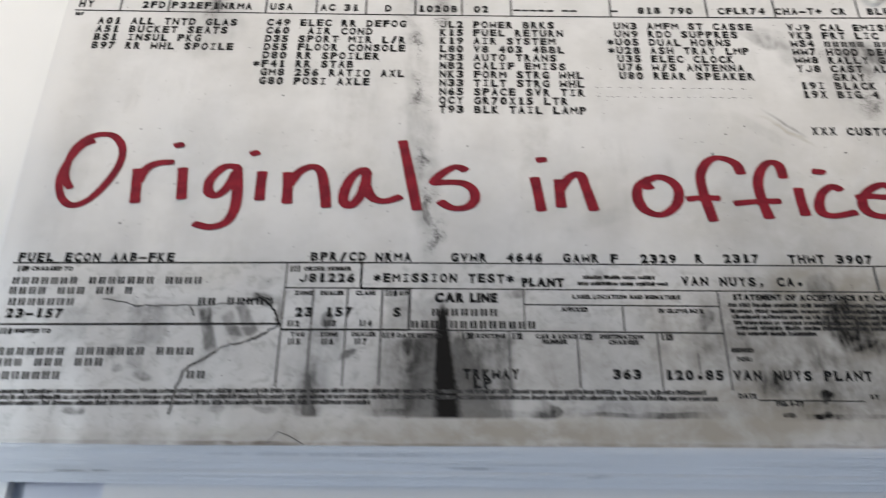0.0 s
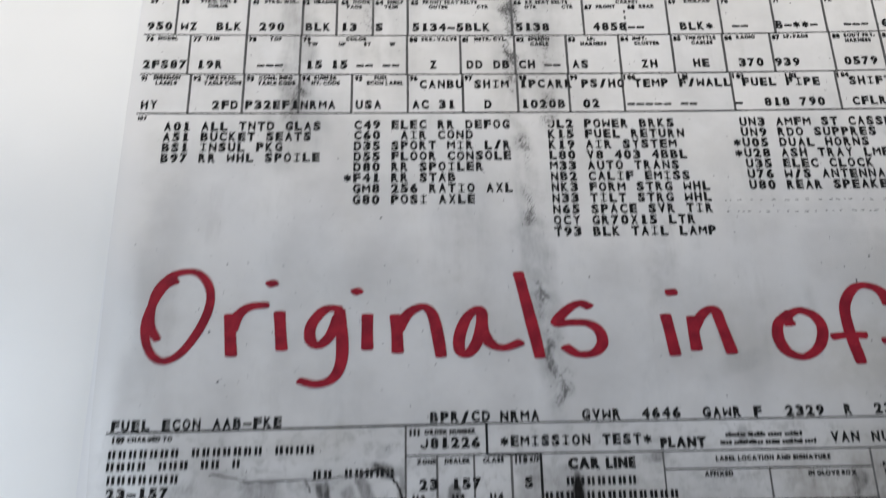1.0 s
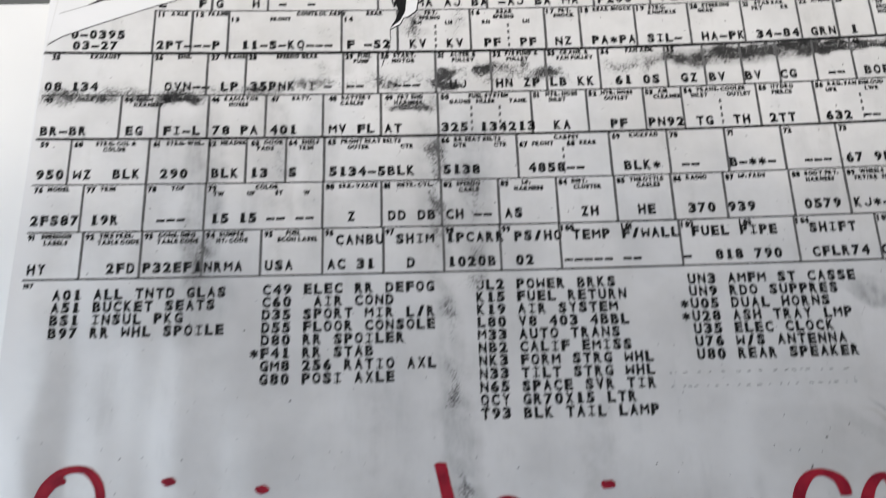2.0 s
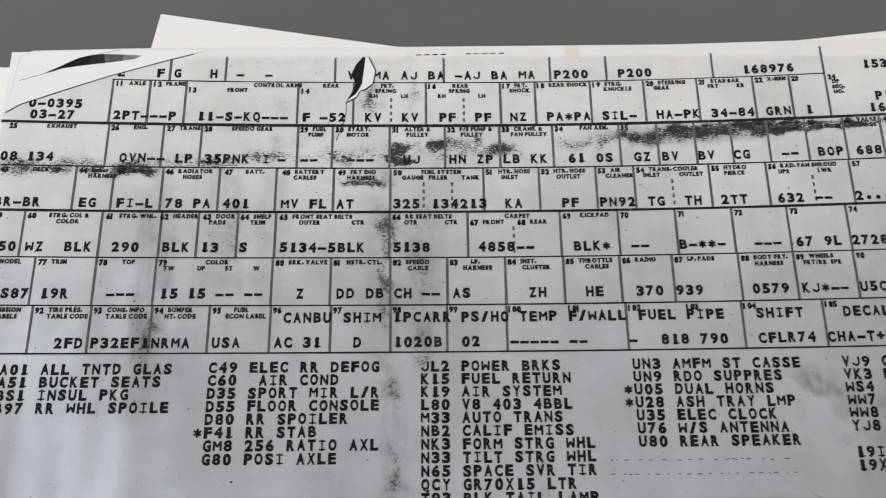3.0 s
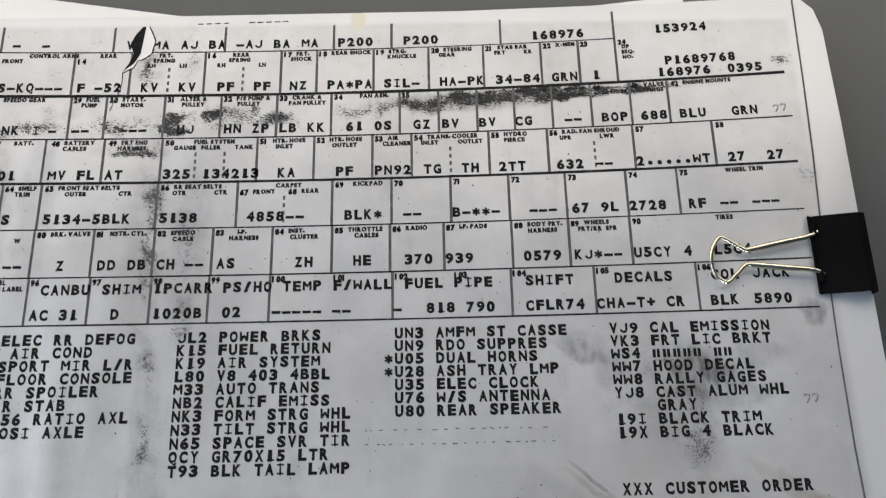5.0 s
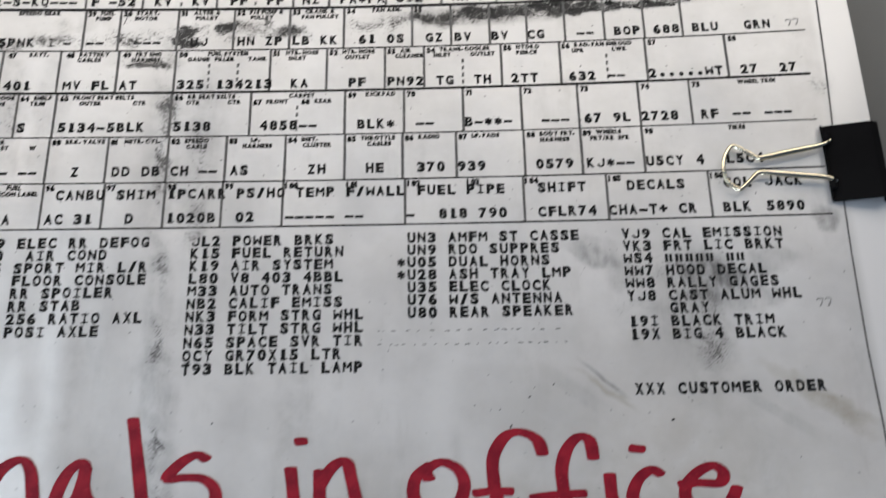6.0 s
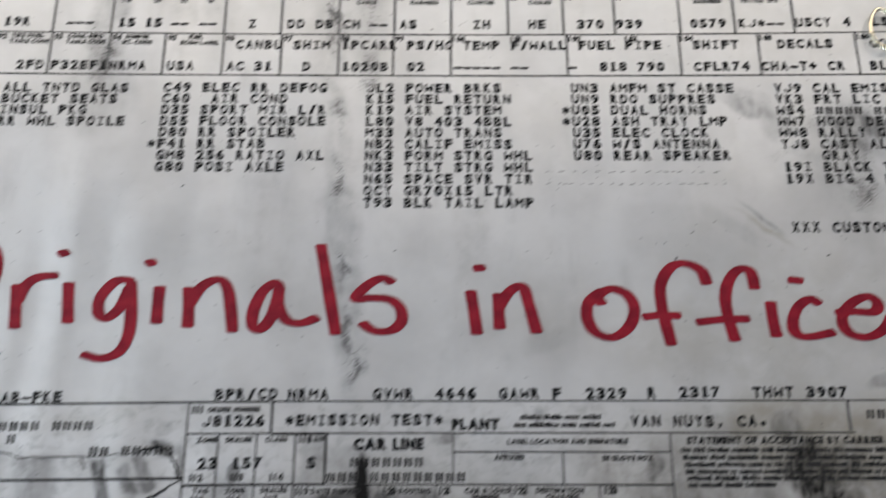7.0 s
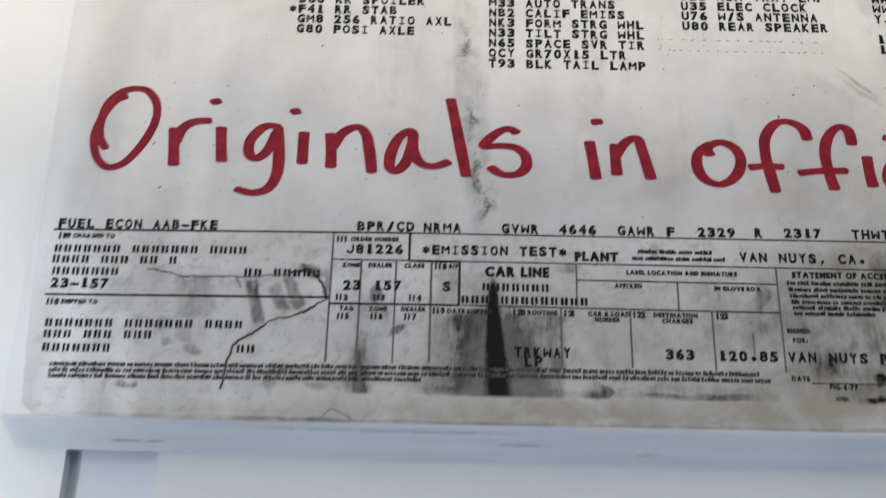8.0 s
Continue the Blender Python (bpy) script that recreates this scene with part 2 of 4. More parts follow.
TONER_ROWS = [r for r in TONER_UPPER + TONER_LOWER if r[3] <= r[2]]
TONER_FOLDS = [r for r in TONER_UPPER + TONER_LOWER if r[3] > r[2]]


def copy_paper():
    """The worn photocopy: copier grey over the area of the old form, toner flecks, smears, creases, painted shade."""
    mat, nodes, links, bsdf = material("worn_copy_paper", PAPER_ROUGH)
    coords = nodes.new("ShaderNodeTexCoord").outputs["Object"]
    split = nodes.new("ShaderNodeSeparateXYZ")
    links.new(coords, split.inputs[0])
    # smears with torn, uneven rims: the place is pushed about by noise
    push = nodes.new("ShaderNodeTexNoise")
    push.inputs["Scale"].default_value, push.inputs["Detail"].default_value = 150, 4
    links.new(coords, push.inputs["Vector"])
    pushed = nodes.new("ShaderNodeVectorMath")
    pushed.operation = "MULTIPLY_ADD"
    links.new(push.outputs["Color"], pushed.inputs[0])
    pushed.inputs[1].default_value = (0.006, 0.006, 0.0)
    links.new(coords, pushed.inputs[2])
    centred = nodes.new("ShaderNodeVectorMath")
    centred.operation = "SUBTRACT"
    links.new(pushed.outputs[0], centred.inputs[0])
    centred.inputs[1].default_value = (0.003, 0.003, 0.0)
    rough_coords = centred.outputs[0]
    less = nodes.new("ShaderNodeVectorMath")
    less.operation = "MULTIPLY_ADD"
    links.new(push.outputs["Color"], less.inputs[0])
    less.inputs[1].default_value = (0.0014, 0.0014, 0.0)
    links.new(coords, less.inputs[2])
    nudged = nodes.new("ShaderNodeVectorMath")
    nudged.operation = "SUBTRACT"
    links.new(less.outputs[0], nudged.inputs[0])
    nudged.inputs[1].default_value = (0.0007, 0.0007, 0.0)
    rough_small = nudged.outputs[0]
    cloud = noise_of(nodes, links, coords, 38, 4, 0.6)
    blot = noise_of(nodes, links, coords, 130, 4, 0.62, 0.4)
    grains = []
    for turn in (-10, 38):
        drawn = nodes.new("ShaderNodeMapping")
        drawn.vector_type = "TEXTURE"
        drawn.inputs["Scale"].default_value = (1.7, 0.75, 1.0)
        drawn.inputs["Rotation"].default_value = (0, 0, radians(turn))
        links.new(coords, drawn.inputs["Vector"])
        grains.append(noise_of(nodes, links, drawn.outputs[0], 2100, 4, 0.75))
    fine = noise_of(nodes, links, coords, 3600, 1, 0.5)
    base = mix(nodes, links, ramp(nodes, links, cloud, 0.3, 0.75), (0.67, 0.66, 0.645), (0.54, 0.53, 0.515))
    tall = nodes.new("ShaderNodeMapping")
    tall.inputs["Scale"].default_value = (1.0, 0.22, 1.0)
    links.new(coords, tall.inputs["Vector"])
    grime_and_fold_shade = maths(nodes, links, "MULTIPLY", ramp(nodes, links, noise_of(nodes, links, tall.outputs[0], 75, 5, 0.65), 0.5, 0.78), ramp(nodes, links, blot, 0.3, 0.65))
    base = mix(nodes, links, maths(nodes, links, "MULTIPLY", grime_and_fold_shade, 0.5), base, (0.36, 0.35, 0.335))
    # the old form's lower part, soiled and with shade put into its colour; fine copier grain all over
    soil_and_shade = maths(nodes, links, "MULTIPLY", ramp(nodes, links, noise_of(nodes, links, rough_coords, 330, 5, 0.68), 0.47, 0.70), ramp(nodes, links, split.outputs["Y"], 0.0495, 0.0465))
    base = mix(nodes, links, maths(nodes, links, "MULTIPLY", soil_and_shade, 0.54), base, (0.33, 0.32, 0.30))
    grit = ramp(nodes, links, noise_of(nodes, links, coords, 1500, 3, 0.7), 0.60, 0.78)
    base = mix(nodes, links, maths(nodes, links, "MULTIPLY", grit, 0.3), base, (0.30, 0.29, 0.28))
    # the margin beyond the old form's edge stays whiter
    inside = maths(nodes, links, "MULTIPLY", ramp(nodes, links, split.outputs["Y"], 0.2125, 0.2105), ramp(nodes, links, split.outputs["X"], 0.3035, 0.3005))
    inside = maths(nodes, links, "MULTIPLY", inside, ramp(nodes, links, split.outputs["X"], 0.031, 0.040))
    base = mix(nodes, links, inside, (0.72, 0.71, 0.695), base)
    brown = maths(nodes, links, "MULTIPLY", maths(nodes, links, "ADD", smears(nodes, links, rough_coords, BROWN_MARKS), smears(nodes, links, rough_coords, BROWN_MARKS_LOW, True)), ramp(nodes, links, blot, -0.05, 0.75), True)
    base = mix(nodes, links, brown, base, (0.40, 0.365, 0.305))
    rim = maths(nodes, links, "MULTIPLY", bar_sum(nodes, links, rough_small, EDGE_STAINS_AND_SHADE), ramp(nodes, links, blot, 0.2, 0.7), True)
    base = mix(nodes, links, rim, base, (0.15, 0.115, 0.085))
    base = mix(nodes, links, maths(nodes, links, "MULTIPLY", ramp(nodes, links, patch(nodes, links, rough_small, 184.3, 213.2, 2.9, 5.2, 0), 0.05, 0.5), 0.8), base, (0.68, 0.60, 0.42))
    grey = maths(nodes, links, "ADD", smears(nodes, links, rough_coords, GREY_MARKS, True), smears(nodes, links, rough_coords, GREY_MARKS_RIGHT, True))
    grey = maths(nodes, links, "MULTIPLY", grey, maths(nodes, links, "ADD", ramp(nodes, links, blot, 0.15, 0.8), 0.35), True)
    grey = maths(nodes, links, "ADD", grey, maths(nodes, links, "MULTIPLY", smears(nodes, links, rough_coords, GREY_MARKS_LOW, True), ramp(nodes, links, blot, 0.12, 0.88)))
    near = nodes.new("ShaderNodeSeparateXYZ")
    links.new(coords, near.inputs[0])
    down = nodes.new("ShaderNodeMapRange")
    down.inputs["From Min"].default_value, down.inputs["From Max"].default_value = STREAK_TOP / 1000, STREAK_FOOT / 1000
    links.new(near.outputs["Y"], down.inputs["Value"])
    down = down.outputs["Result"]
    half = maths(nodes, links, "MULTIPLY", maths(nodes, links, "POWER", down, 0.85), STREAK_HALF / 1000)
    middle = maths(nodes, links, "ADD", maths(nodes, links, "MULTIPLY", maths(nodes, links, "POWER", down, 2.0), STREAK_LEAN / 1000), 0.1437)
    away = maths(nodes, links, "ABSOLUTE", maths(nodes, links, "SUBTRACT", near.outputs["X"], middle))
    away = maths(nodes, links, "DIVIDE", away, maths(nodes, links, "ADD", half, 0.00005))
    away = maths(nodes, links, "ADD", away, maths(nodes, links, "MULTIPLY", maths(nodes, links, "SUBTRACT", noise_of(nodes, links, coords, 900, 3, 0.7), 0.5), 0.5))
    halo = maths(nodes, links, "MULTIPLY", ramp(nodes, links, away, 3.6, 0.7), ramp(nodes, links, down, 0.05, 0.7))
    streak = maths(nodes, links, "MULTIPLY", ramp(nodes, links, away, 1.75, 0.35), ramp(nodes, links, down, 0.0, 0.2))
    halo = maths(nodes, links, "MULTIPLY", halo, 0.68)
    bars_grey = maths(nodes, links, "MULTIPLY", bar_sum(nodes, links, rough_small, BAR_MARKS), maths(nodes, links, "ADD", maths(nodes, links, "MULTIPLY", ramp(nodes, links, blot, 0.2, 0.8), 0.5), 0.78))
    # rubbed on: every smudge is broken up by the tooth of the paper
    tooth = ramp(nodes, links, noise_of(nodes, links, tall.outputs[0], 720, 4, 0.7), 0.32, 0.68)
    tooth = maths(nodes, links, "ADD", maths(nodes, links, "MULTIPLY", tooth, 0.46), 0.77)
    streak = maths(nodes, links, "MAXIMUM", streak, maths(nodes, links, "MINIMUM", maths(nodes, links, "MULTIPLY", maths(nodes, links, "ADD", halo, bars_grey), tooth), 0.66))
    grey = maths(nodes, links, "MULTIPLY", grey, tooth)
    grey = maths(nodes, links, "ADD", maths(nodes, links, "MULTIPLY", grey, 0.64), streak, True)
    grey = maths(nodes, links, "MULTIPLY", grey, ramp(nodes, links, split.outputs["Y"], 0.0083, 0.0092))
    base = mix(nodes, links, grey, base, (0.017, 0.016, 0.015))
    covered = grey
    for grain, rows, weight, dense in zip(grains, (TONER_ROWS, TONER_FOLDS), (0.42, 0.43), (0.94, 0.78)):
        toner = maths(nodes, links, "MINIMUM", smears(nodes, links, rough_coords, rows), 0.9)
        veil = maths(nodes, links, "MULTIPLY", maths(nodes, links, "MULTIPLY", toner, 1.2 - 0.85 * dense), ramp(nodes, links, blot, 0.35, 0.75))
        base = mix(nodes, links, veil, base, (0.05, 0.048, 0.046))
        speck = maths(nodes, links, "ADD", maths(nodes, links, "MULTIPLY", toner, weight), maths(nodes, links, "MULTIPLY", grain, 0.95))
        speck = maths(nodes, links, "ADD", speck, maths(nodes, links, "MULTIPLY", blot, 0.55))
        speck = maths(nodes, links, "MULTIPLY", ramp(nodes, links, speck, 1.0, 1.09), ramp(nodes, links, toner, 0.02, 0.2))
        base = mix(nodes, links, maths(nodes, links, "MULTIPLY", speck, dense), base, (0.018, 0.0175, 0.017))
        covered = maths(nodes, links, "MAXIMUM", covered, speck)
    links.new(maths(nodes, links, "SUBTRACT", PAPER_GLOSS, maths(nodes, links, "MULTIPLY", covered, PAPER_GLOSS * 0.96)), bsdf.inputs["Specular IOR Level"])
    links.new(base, bsdf.inputs["Base Color"])
    bsdf.inputs["IOR"].default_value = PAPER_IOR
    bump(nodes, links, bsdf, maths(nodes, links, "ADD", fine, maths(nodes, links, "MULTIPLY", cloud, 3.0)), 0.12, 0.0004)
    # slow waves of a sheet that was folded and handled
    wave = nodes.new("ShaderNodeBump")
    wave.inputs["Strength"].default_value, wave.inputs["Distance"].default_value = 0.65, 0.006
    stretched = nodes.new("ShaderNodeMapping")
    stretched.inputs["Scale"].default_value = (1.6, 0.5, 1.0)
    links.new(coords, stretched.inputs["Vector"])
    links.new(noise_of(nodes, links, stretched.outputs[0], 18, 2, 0.5), wave.inputs["Height"])
    links.new(wave.outputs["Normal"], bsdf.inputs["Normal"].links[0].from_node.inputs["Normal"])
    return mat


def plain_paper(name, light, dark, dark_marks=()):
    mat, nodes, links, bsdf = material(name, PAPER_ROUGH)
    coords = nodes.new("ShaderNodeTexCoord").outputs["Object"]
    cloud = noise_of(nodes, links, coords, 22, 3)
    tint = nodes.new("ShaderNodeObjectInfo").outputs["Random"]
    base = mix(nodes, links, ramp(nodes, links, cloud, 0.3, 0.7), light, dark)
    base = mix(nodes, links, maths(nodes, links, "MULTIPLY", tint, 0.35), base, dark)
    if dark_marks:
        worn = maths(nodes, links, "MULTIPLY", smears(nodes, links, coords, dark_marks, True), ramp(nodes, links, noise_of(nodes, links, coords, 260, 3), 0.3, 0.6), True)
        base = mix(nodes, links, worn, base, (0.16, 0.155, 0.15))
    links.new(base, bsdf.inputs["Base Color"])
    bsdf.inputs["IOR"].default_value, bsdf.inputs["Specular IOR Level"].default_value = PAPER_IOR, PAPER_GLOSS
    bump(nodes, links, bsdf, noise_of(nodes, links, coords, 2500, 2), 0.1, 0.0003)
    return mat


def ink(name, colour, faded, rough, scale=900.0):
    mat, nodes, links, bsdf = material(name, rough)
    coords = nodes.new("ShaderNodeTexCoord").outputs["Object"]
    wear = noise_of(nodes, links, coords, scale, 3, 0.65)
    island = nodes.new("ShaderNodeNewGeometry").outputs["Random Per Island"]
    fac = maths(nodes, links, "ADD", ramp(nodes, links, wear, 0.5, 0.78), maths(nodes, links, "MULTIPLY", island, 0.25), True)
    links.new(mix(nodes, links, fac, colour, faded), bsdf.inputs["Base Color"])
    bsdf.inputs["Specular IOR Level"].default_value = 0.06
    return mat


def marker_ink():
    mat, nodes, links, bsdf = material("red_marker_ink", 0.6)
    coords = nodes.new("ShaderNodeTexCoord").outputs["Object"]
    pool = noise_of(nodes, links, coords, 260, 3)
    streak = noise_of(nodes, links, coords, 1400, 2)
    base = mix(nodes, links, ramp(nodes, links, pool, 0.3, 0.7), (0.30, 0.012, 0.026), (0.19, 0.006, 0.018))
    bsdf.inputs["Specular IOR Level"].default_value = 0.2
    base = mix(nodes, links, ramp(nodes, links, streak, 0.6, 0.85), base, (0.42, 0.03, 0.045))
    links.new(base, bsdf.inputs["Base Color"])
    return mat


def mottled(name, light, dark, rough, scale, metal=0.0, relief=0.0, distance=0.001):
    mat, nodes, links, bsdf = material(name, rough, metal)
    coords = nodes.new("ShaderNodeTexCoord").outputs["Object"]
    big, small = noise_of(nodes, links, coords, scale, 4), noise_of(nodes, links, coords, scale * 14, 3)
    base = mix(nodes, links, ramp(nodes, links, big, 0.3, 0.7), light, dark)
    base = mix(nodes, links, maths(nodes, links, "MULTIPLY", ramp(nodes, links, small, 0.4, 0.75), 0.3), base, dark)
    links.new(base, bsdf.inputs["Base Color"])
    if relief:
        bump(nodes, links, bsdf, small, relief, distance)
    return mat


# finger marks on the front of the stack; the thin left line paints a gap's shadow
STACK_MARKS = [(150.8, -1.9, 10, 0.4, 0, 0.35), (178.5, -3.2, 6, 0.6, 0, 0.3), (60.5, -2.9, 10, 0.3, 0, 0.7), (120, 0.5, 40, 0.5, 0, 0.25)]
WORN = copy_paper()
WHITE = plain_paper("white_office_paper", (0.83, 0.825, 0.82), (0.78, 0.775, 0.77))
STACK_WHITE = plain_paper("stacked_copy_paper", (0.83, 0.825, 0.82), (0.78, 0.775, 0.77), STACK_MARKS)
WARM_LIT_WHITE = plain_paper("warm_lit_white_paper", (0.885, 0.875, 0.845), (0.845, 0.835, 0.805))
LILAC = plain_paper("grey_card", (0.80, 0.80, 0.87), (0.74, 0.74, 0.81))
SLATE = plain_paper("slate_card", (0.52, 0.55, 0.62), (0.46, 0.49, 0.56))
BLACK_INK = ink("copier_black", (0.012, 0.0115, 0.0115), (0.036, 0.0355, 0.035), 0.7)
RULE_INK = ink("copier_rule_black", (0.013, 0.0125, 0.0125), (0.06, 0.059, 0.057), 0.7, 500)
GREY_INK = ink("copier_rule_grey", (0.10, 0.098, 0.095), (0.22, 0.215, 0.21), 0.55, 700)
FAINT_INK = ink("copier_caption_grey", (0.016, 0.0155, 0.015), (0.08, 0.078, 0.076), 0.55, 1200)
SMALL_INK = ink("copier_small_print", (0.02, 0.0195, 0.019), (0.24, 0.235, 0.23), 0.6, 2400)
PALE_INK = ink("copier_pale_grey", (0.22, 0.215, 0.21), (0.40, 0.39, 0.38), 0.55, 900)
RED_INK = marker_ink()
TABLE = mottled("dark_grey_laminate", (0.098, 0.102, 0.100), (0.078, 0.084, 0.086), 0.42, 9, relief=0.08, distance=0.0004)
BLACK_METAL = mottled("black_enamelled_steel", (0.004, 0.004, 0.0045), (0.006, 0.006, 0.0065), 0.6, 60, relief=0.1, distance=0.0003)
BLACK_METAL.node_tree.nodes["Principled BSDF"].inputs["Specular IOR Level"].default_value = 0.03
NICKEL = mottled("nickel_plated_wire", (0.86, 0.79, 0.60), (0.70, 0.64, 0.48), 0.12, 120, metal=1.0)
PLASTER = mottled("painted_plaster", (0.32, 0.37, 0.44), (0.28, 0.33, 0.40), 0.8, 3, relief=0.15)
CARPET = mottled("grey_carpet", (0.16, 0.16, 0.17), (0.11, 0.11, 0.12), 0.95, 6, relief=0.4)
CEILING_GREY = mottled("ceiling_grey", (0.30, 0.35, 0.42), (0.26, 0.31, 0.38), 0.9, 4, relief=0.2)

# ---- mesh helpers ----


def mesh_of(name, verts, faces, mat):
    me = bpy.data.meshes.new(name)
    me.from_pydata(verts, [], faces)
    me.materials.append(mat)
    me.update()
    return me


def child(name, verts, faces, mat, parent, label=""):
    ob = new(name, mesh_of(name, verts, faces, mat))
    ob.parent = parent
    return tagged(ob, label)


def part(name, bm, mat, parent=None, label=""):
    me = bpy.data.meshes.new(name)
    bm.to_mesh(me)
    bm.free()
    me.materials.append(mat)
    ob = new(name, me)
    ob.parent = parent
    return tagged(ob, label)


def box(lo, hi, bevel=0.0):
    bm = bmesh.new()
    bmesh.ops.create_cube(bm, size=1)
    size, mid = [h - l for l, h in zip(lo, hi)], [(h + l) / 2 for l, h in zip(lo, hi)]
    bmesh.ops.scale(bm, vec=size, verts=bm.verts)
    bmesh.ops.translate(bm, vec=mid, verts=bm.verts)
    if bevel:
        bmesh.ops.bevel(bm, geom=bm.edges[:], offset=bevel, segments=2, affect="EDGES")
    return bm


def slab(outline, z0, z1):
    """A sheet: its outline (millimetres, anticlockwise) between two heights in metres."""
    n = len(outline)
    verts = [(x / 1000, y / 1000, z0) for x, y in outline] + [(x / 1000, y / 1000, z1) for x, y in outline]
    faces = [tuple(range(n, 2 * n)), tuple(reversed(range(n)))]
    faces += [(i, (i + 1) % n, n + (i + 1) % n, n + i) for i in range(n)]
    return verts, faces


# ---- unseen room, added round the table for the bounced light ----
def room():
    x0, x1, y0, y1, z0, z1 = WEST_X, 2.3, -2.0, 0.55, -0.762, 1.70
    part("floor", box((x0, y0, z0 - 0.1), (x1, y1, z0)), CARPET)
    part("ceiling", box((x0, y0, z1), (x1, y1, z1 + 0.1)), CEILING_GREY)
    part("wall_east", box((x1, y0, z0), (x1 + 0.12, y1, z1)), PLASTER)
    openings = (("wall_south", y0 - 0.12, -0.7, 0.6, 0.0, 0.56), ("wall_north", y1, NORTH_X - NORTH_WIDE / 2 - 0.05, NORTH_X + NORTH_WIDE / 2 + 0.05, NORTH_Z - NORTH_TALL / 2 - 0.05, NORTH_Z + NORTH_TALL / 2 + 0.05))
    for name, y, left, right, sill, head in openings:
        wall = new(name)
        for lo, hi in (((x0 - 0.12, z0), (left, z1)), ((right, z0), (x1 + 0.12, z1)), ((left, z0), (right, sill)), ((left, head), (right, z1))):
            part("wall_panel", box((lo[0], y, lo[1]), (hi[0], y + 0.12, hi[1])), PLASTER, wall)
    # the unseen wall beside the table, left open for the added west lamp
    wall, low, high = new("wall_west"), WEST_Z - WEST_TALL / 2 - 0.05, WEST_Z + WEST_TALL / 2 + 0.05
    near, far = WEST_Y - WEST_WIDE / 2 - 0.05, WEST_Y + WEST_WIDE / 2 + 0.05
    for lo, hi in (((y0, z0), (near, z1)), ((far, z0), (y1, z1)), ((near, z0), (far, low)), ((near, high), (far, z1))):
        part("wall_panel", box((x0 - 0.12, lo[0], lo[1]), (x0, hi[0], hi[1])), PLASTER, wall)
    for name in ("floor", "ceiling", "wall_north", "wall_west", "wall_east", "wall_south"):
        tagged(bpy.data.objects[name], kind="structure")


room()


def table():
    top = new("table")
    tagged(top, "dark grey laminate table under the papers", "table")
    part("tabletop", box((-0.65, -0.40, Z_TABLE - 0.03), (0.95, 0.45, Z_TABLE), 0.003), TABLE, top)
    for x in (-0.58, 0.88):
        for y in (-0.34, 0.39):
            part("leg", box((x - 0.025, y - 0.025, -0.762), (x + 0.025, y + 0.025, Z_TABLE - 0.03), 0.003), BLACK_METAL, top)


table()


# ---- papers on the table ----
def rectangle(x, y, w, h, turn=0.0):
    """A sheet's outline from its lower left corner, turned about its middle, with slightly uneven edges."""
    c, s = math.cos(radians(turn)), math.sin(radians(turn))
    out = []
    for ax, ay, bx, by in ((0, 0, 1, 0), (1, 0, 1, 1), (1, 1, 0, 1), (0, 1, 0, 0)):
        for i in range(10):
            f = i / 10
            px, py = (ax + (bx - ax) * f - 0.5) * w, (ay + (by - ay) * f - 0.5) * h
            wave = 0.0 if i == 0 else random.uniform(-0.12, 0.12)
            px, py = px + wave * (ax == bx), py + wave * (ay == by)
            out.append((x + w / 2 + c * px - s * py, y + h / 2 + s * px + c * py))
    return out


def loose_paper(outline, z0, z1, mat, label, name="paper_sheet", group=""):
    ob = new(name, mesh_of(name, *slab(outline, z0, z1), mat))
    return tagged(ob, label, "paper", group)


Z_PADS = -0.0086
loose_paper(rectangle(-173, -66, 215.9, 279.4), Z_TABLE, Z_PADS, WARM_LIT_WHITE, "thin stack of white office paper on the table", "paper_block")
loose_paper(rectangle(65.4, -55, 215.9, 262), Z_TABLE, Z_PADS, WHITE, "white papers lying under the stack of copies", "paper_block")
loose_paper(rectangle(45.8, -62, 215.9, 262), Z_TABLE + 0.0003, Z_TABLE + 0.0011, LILAC, "pale lilac card sheet showing between white papers", "card_sheet")

loose_paper(rectangle(38.0, -64, 215.9, 262), Z_TABLE, Z_TABLE + 0.0003, SLATE, "slate-coloured sheet added in the gap between white papers", "card_sheet")


def stack():
    """The stack of copies: thin sheets, squared up at the back, creeping forward towards the table, with two askew ones among them."""
    count, z = 58, -0.0001
    thick = (z - Z_PADS - 0.0003) / count
    random.seed(7)
    for i in range(count):
        f = (i + 1) / count
        creep = 8.0 * f ** 0.8 + random.uniform(-0.05, 0.05) + (0.6 if i == 33 else 0.0)
        outline = rectangle(31.0 + random.uniform(-1.0, 1.0) + 0.8 * f, 2.6 - creep, 278.6, 211, random.uniform(-0.12, 0.12))
        loose_paper(outline, z - thick * (0.93 if i in (5, 12, 33, 50) else 0.99), z, STACK_WHITE, "white copy in a stack of office paper", group="stack of copies")
        z -= thick
        if i == 7:
            loose_paper(rectangle(83.9, 49.4, 200, 160, 6.5), z - 0.0001, z, WHITE, "white sheet sticking out askew behind the stack")
            z -= 0.00015
        if i == 20:
            loose_paper(rectangle(54.2, 46.1, 208, 166, -9.0), z - 0.0001, z, WHITE, "white sheet sticking out askew behind the stack")
            z -= 0.00015


stack()


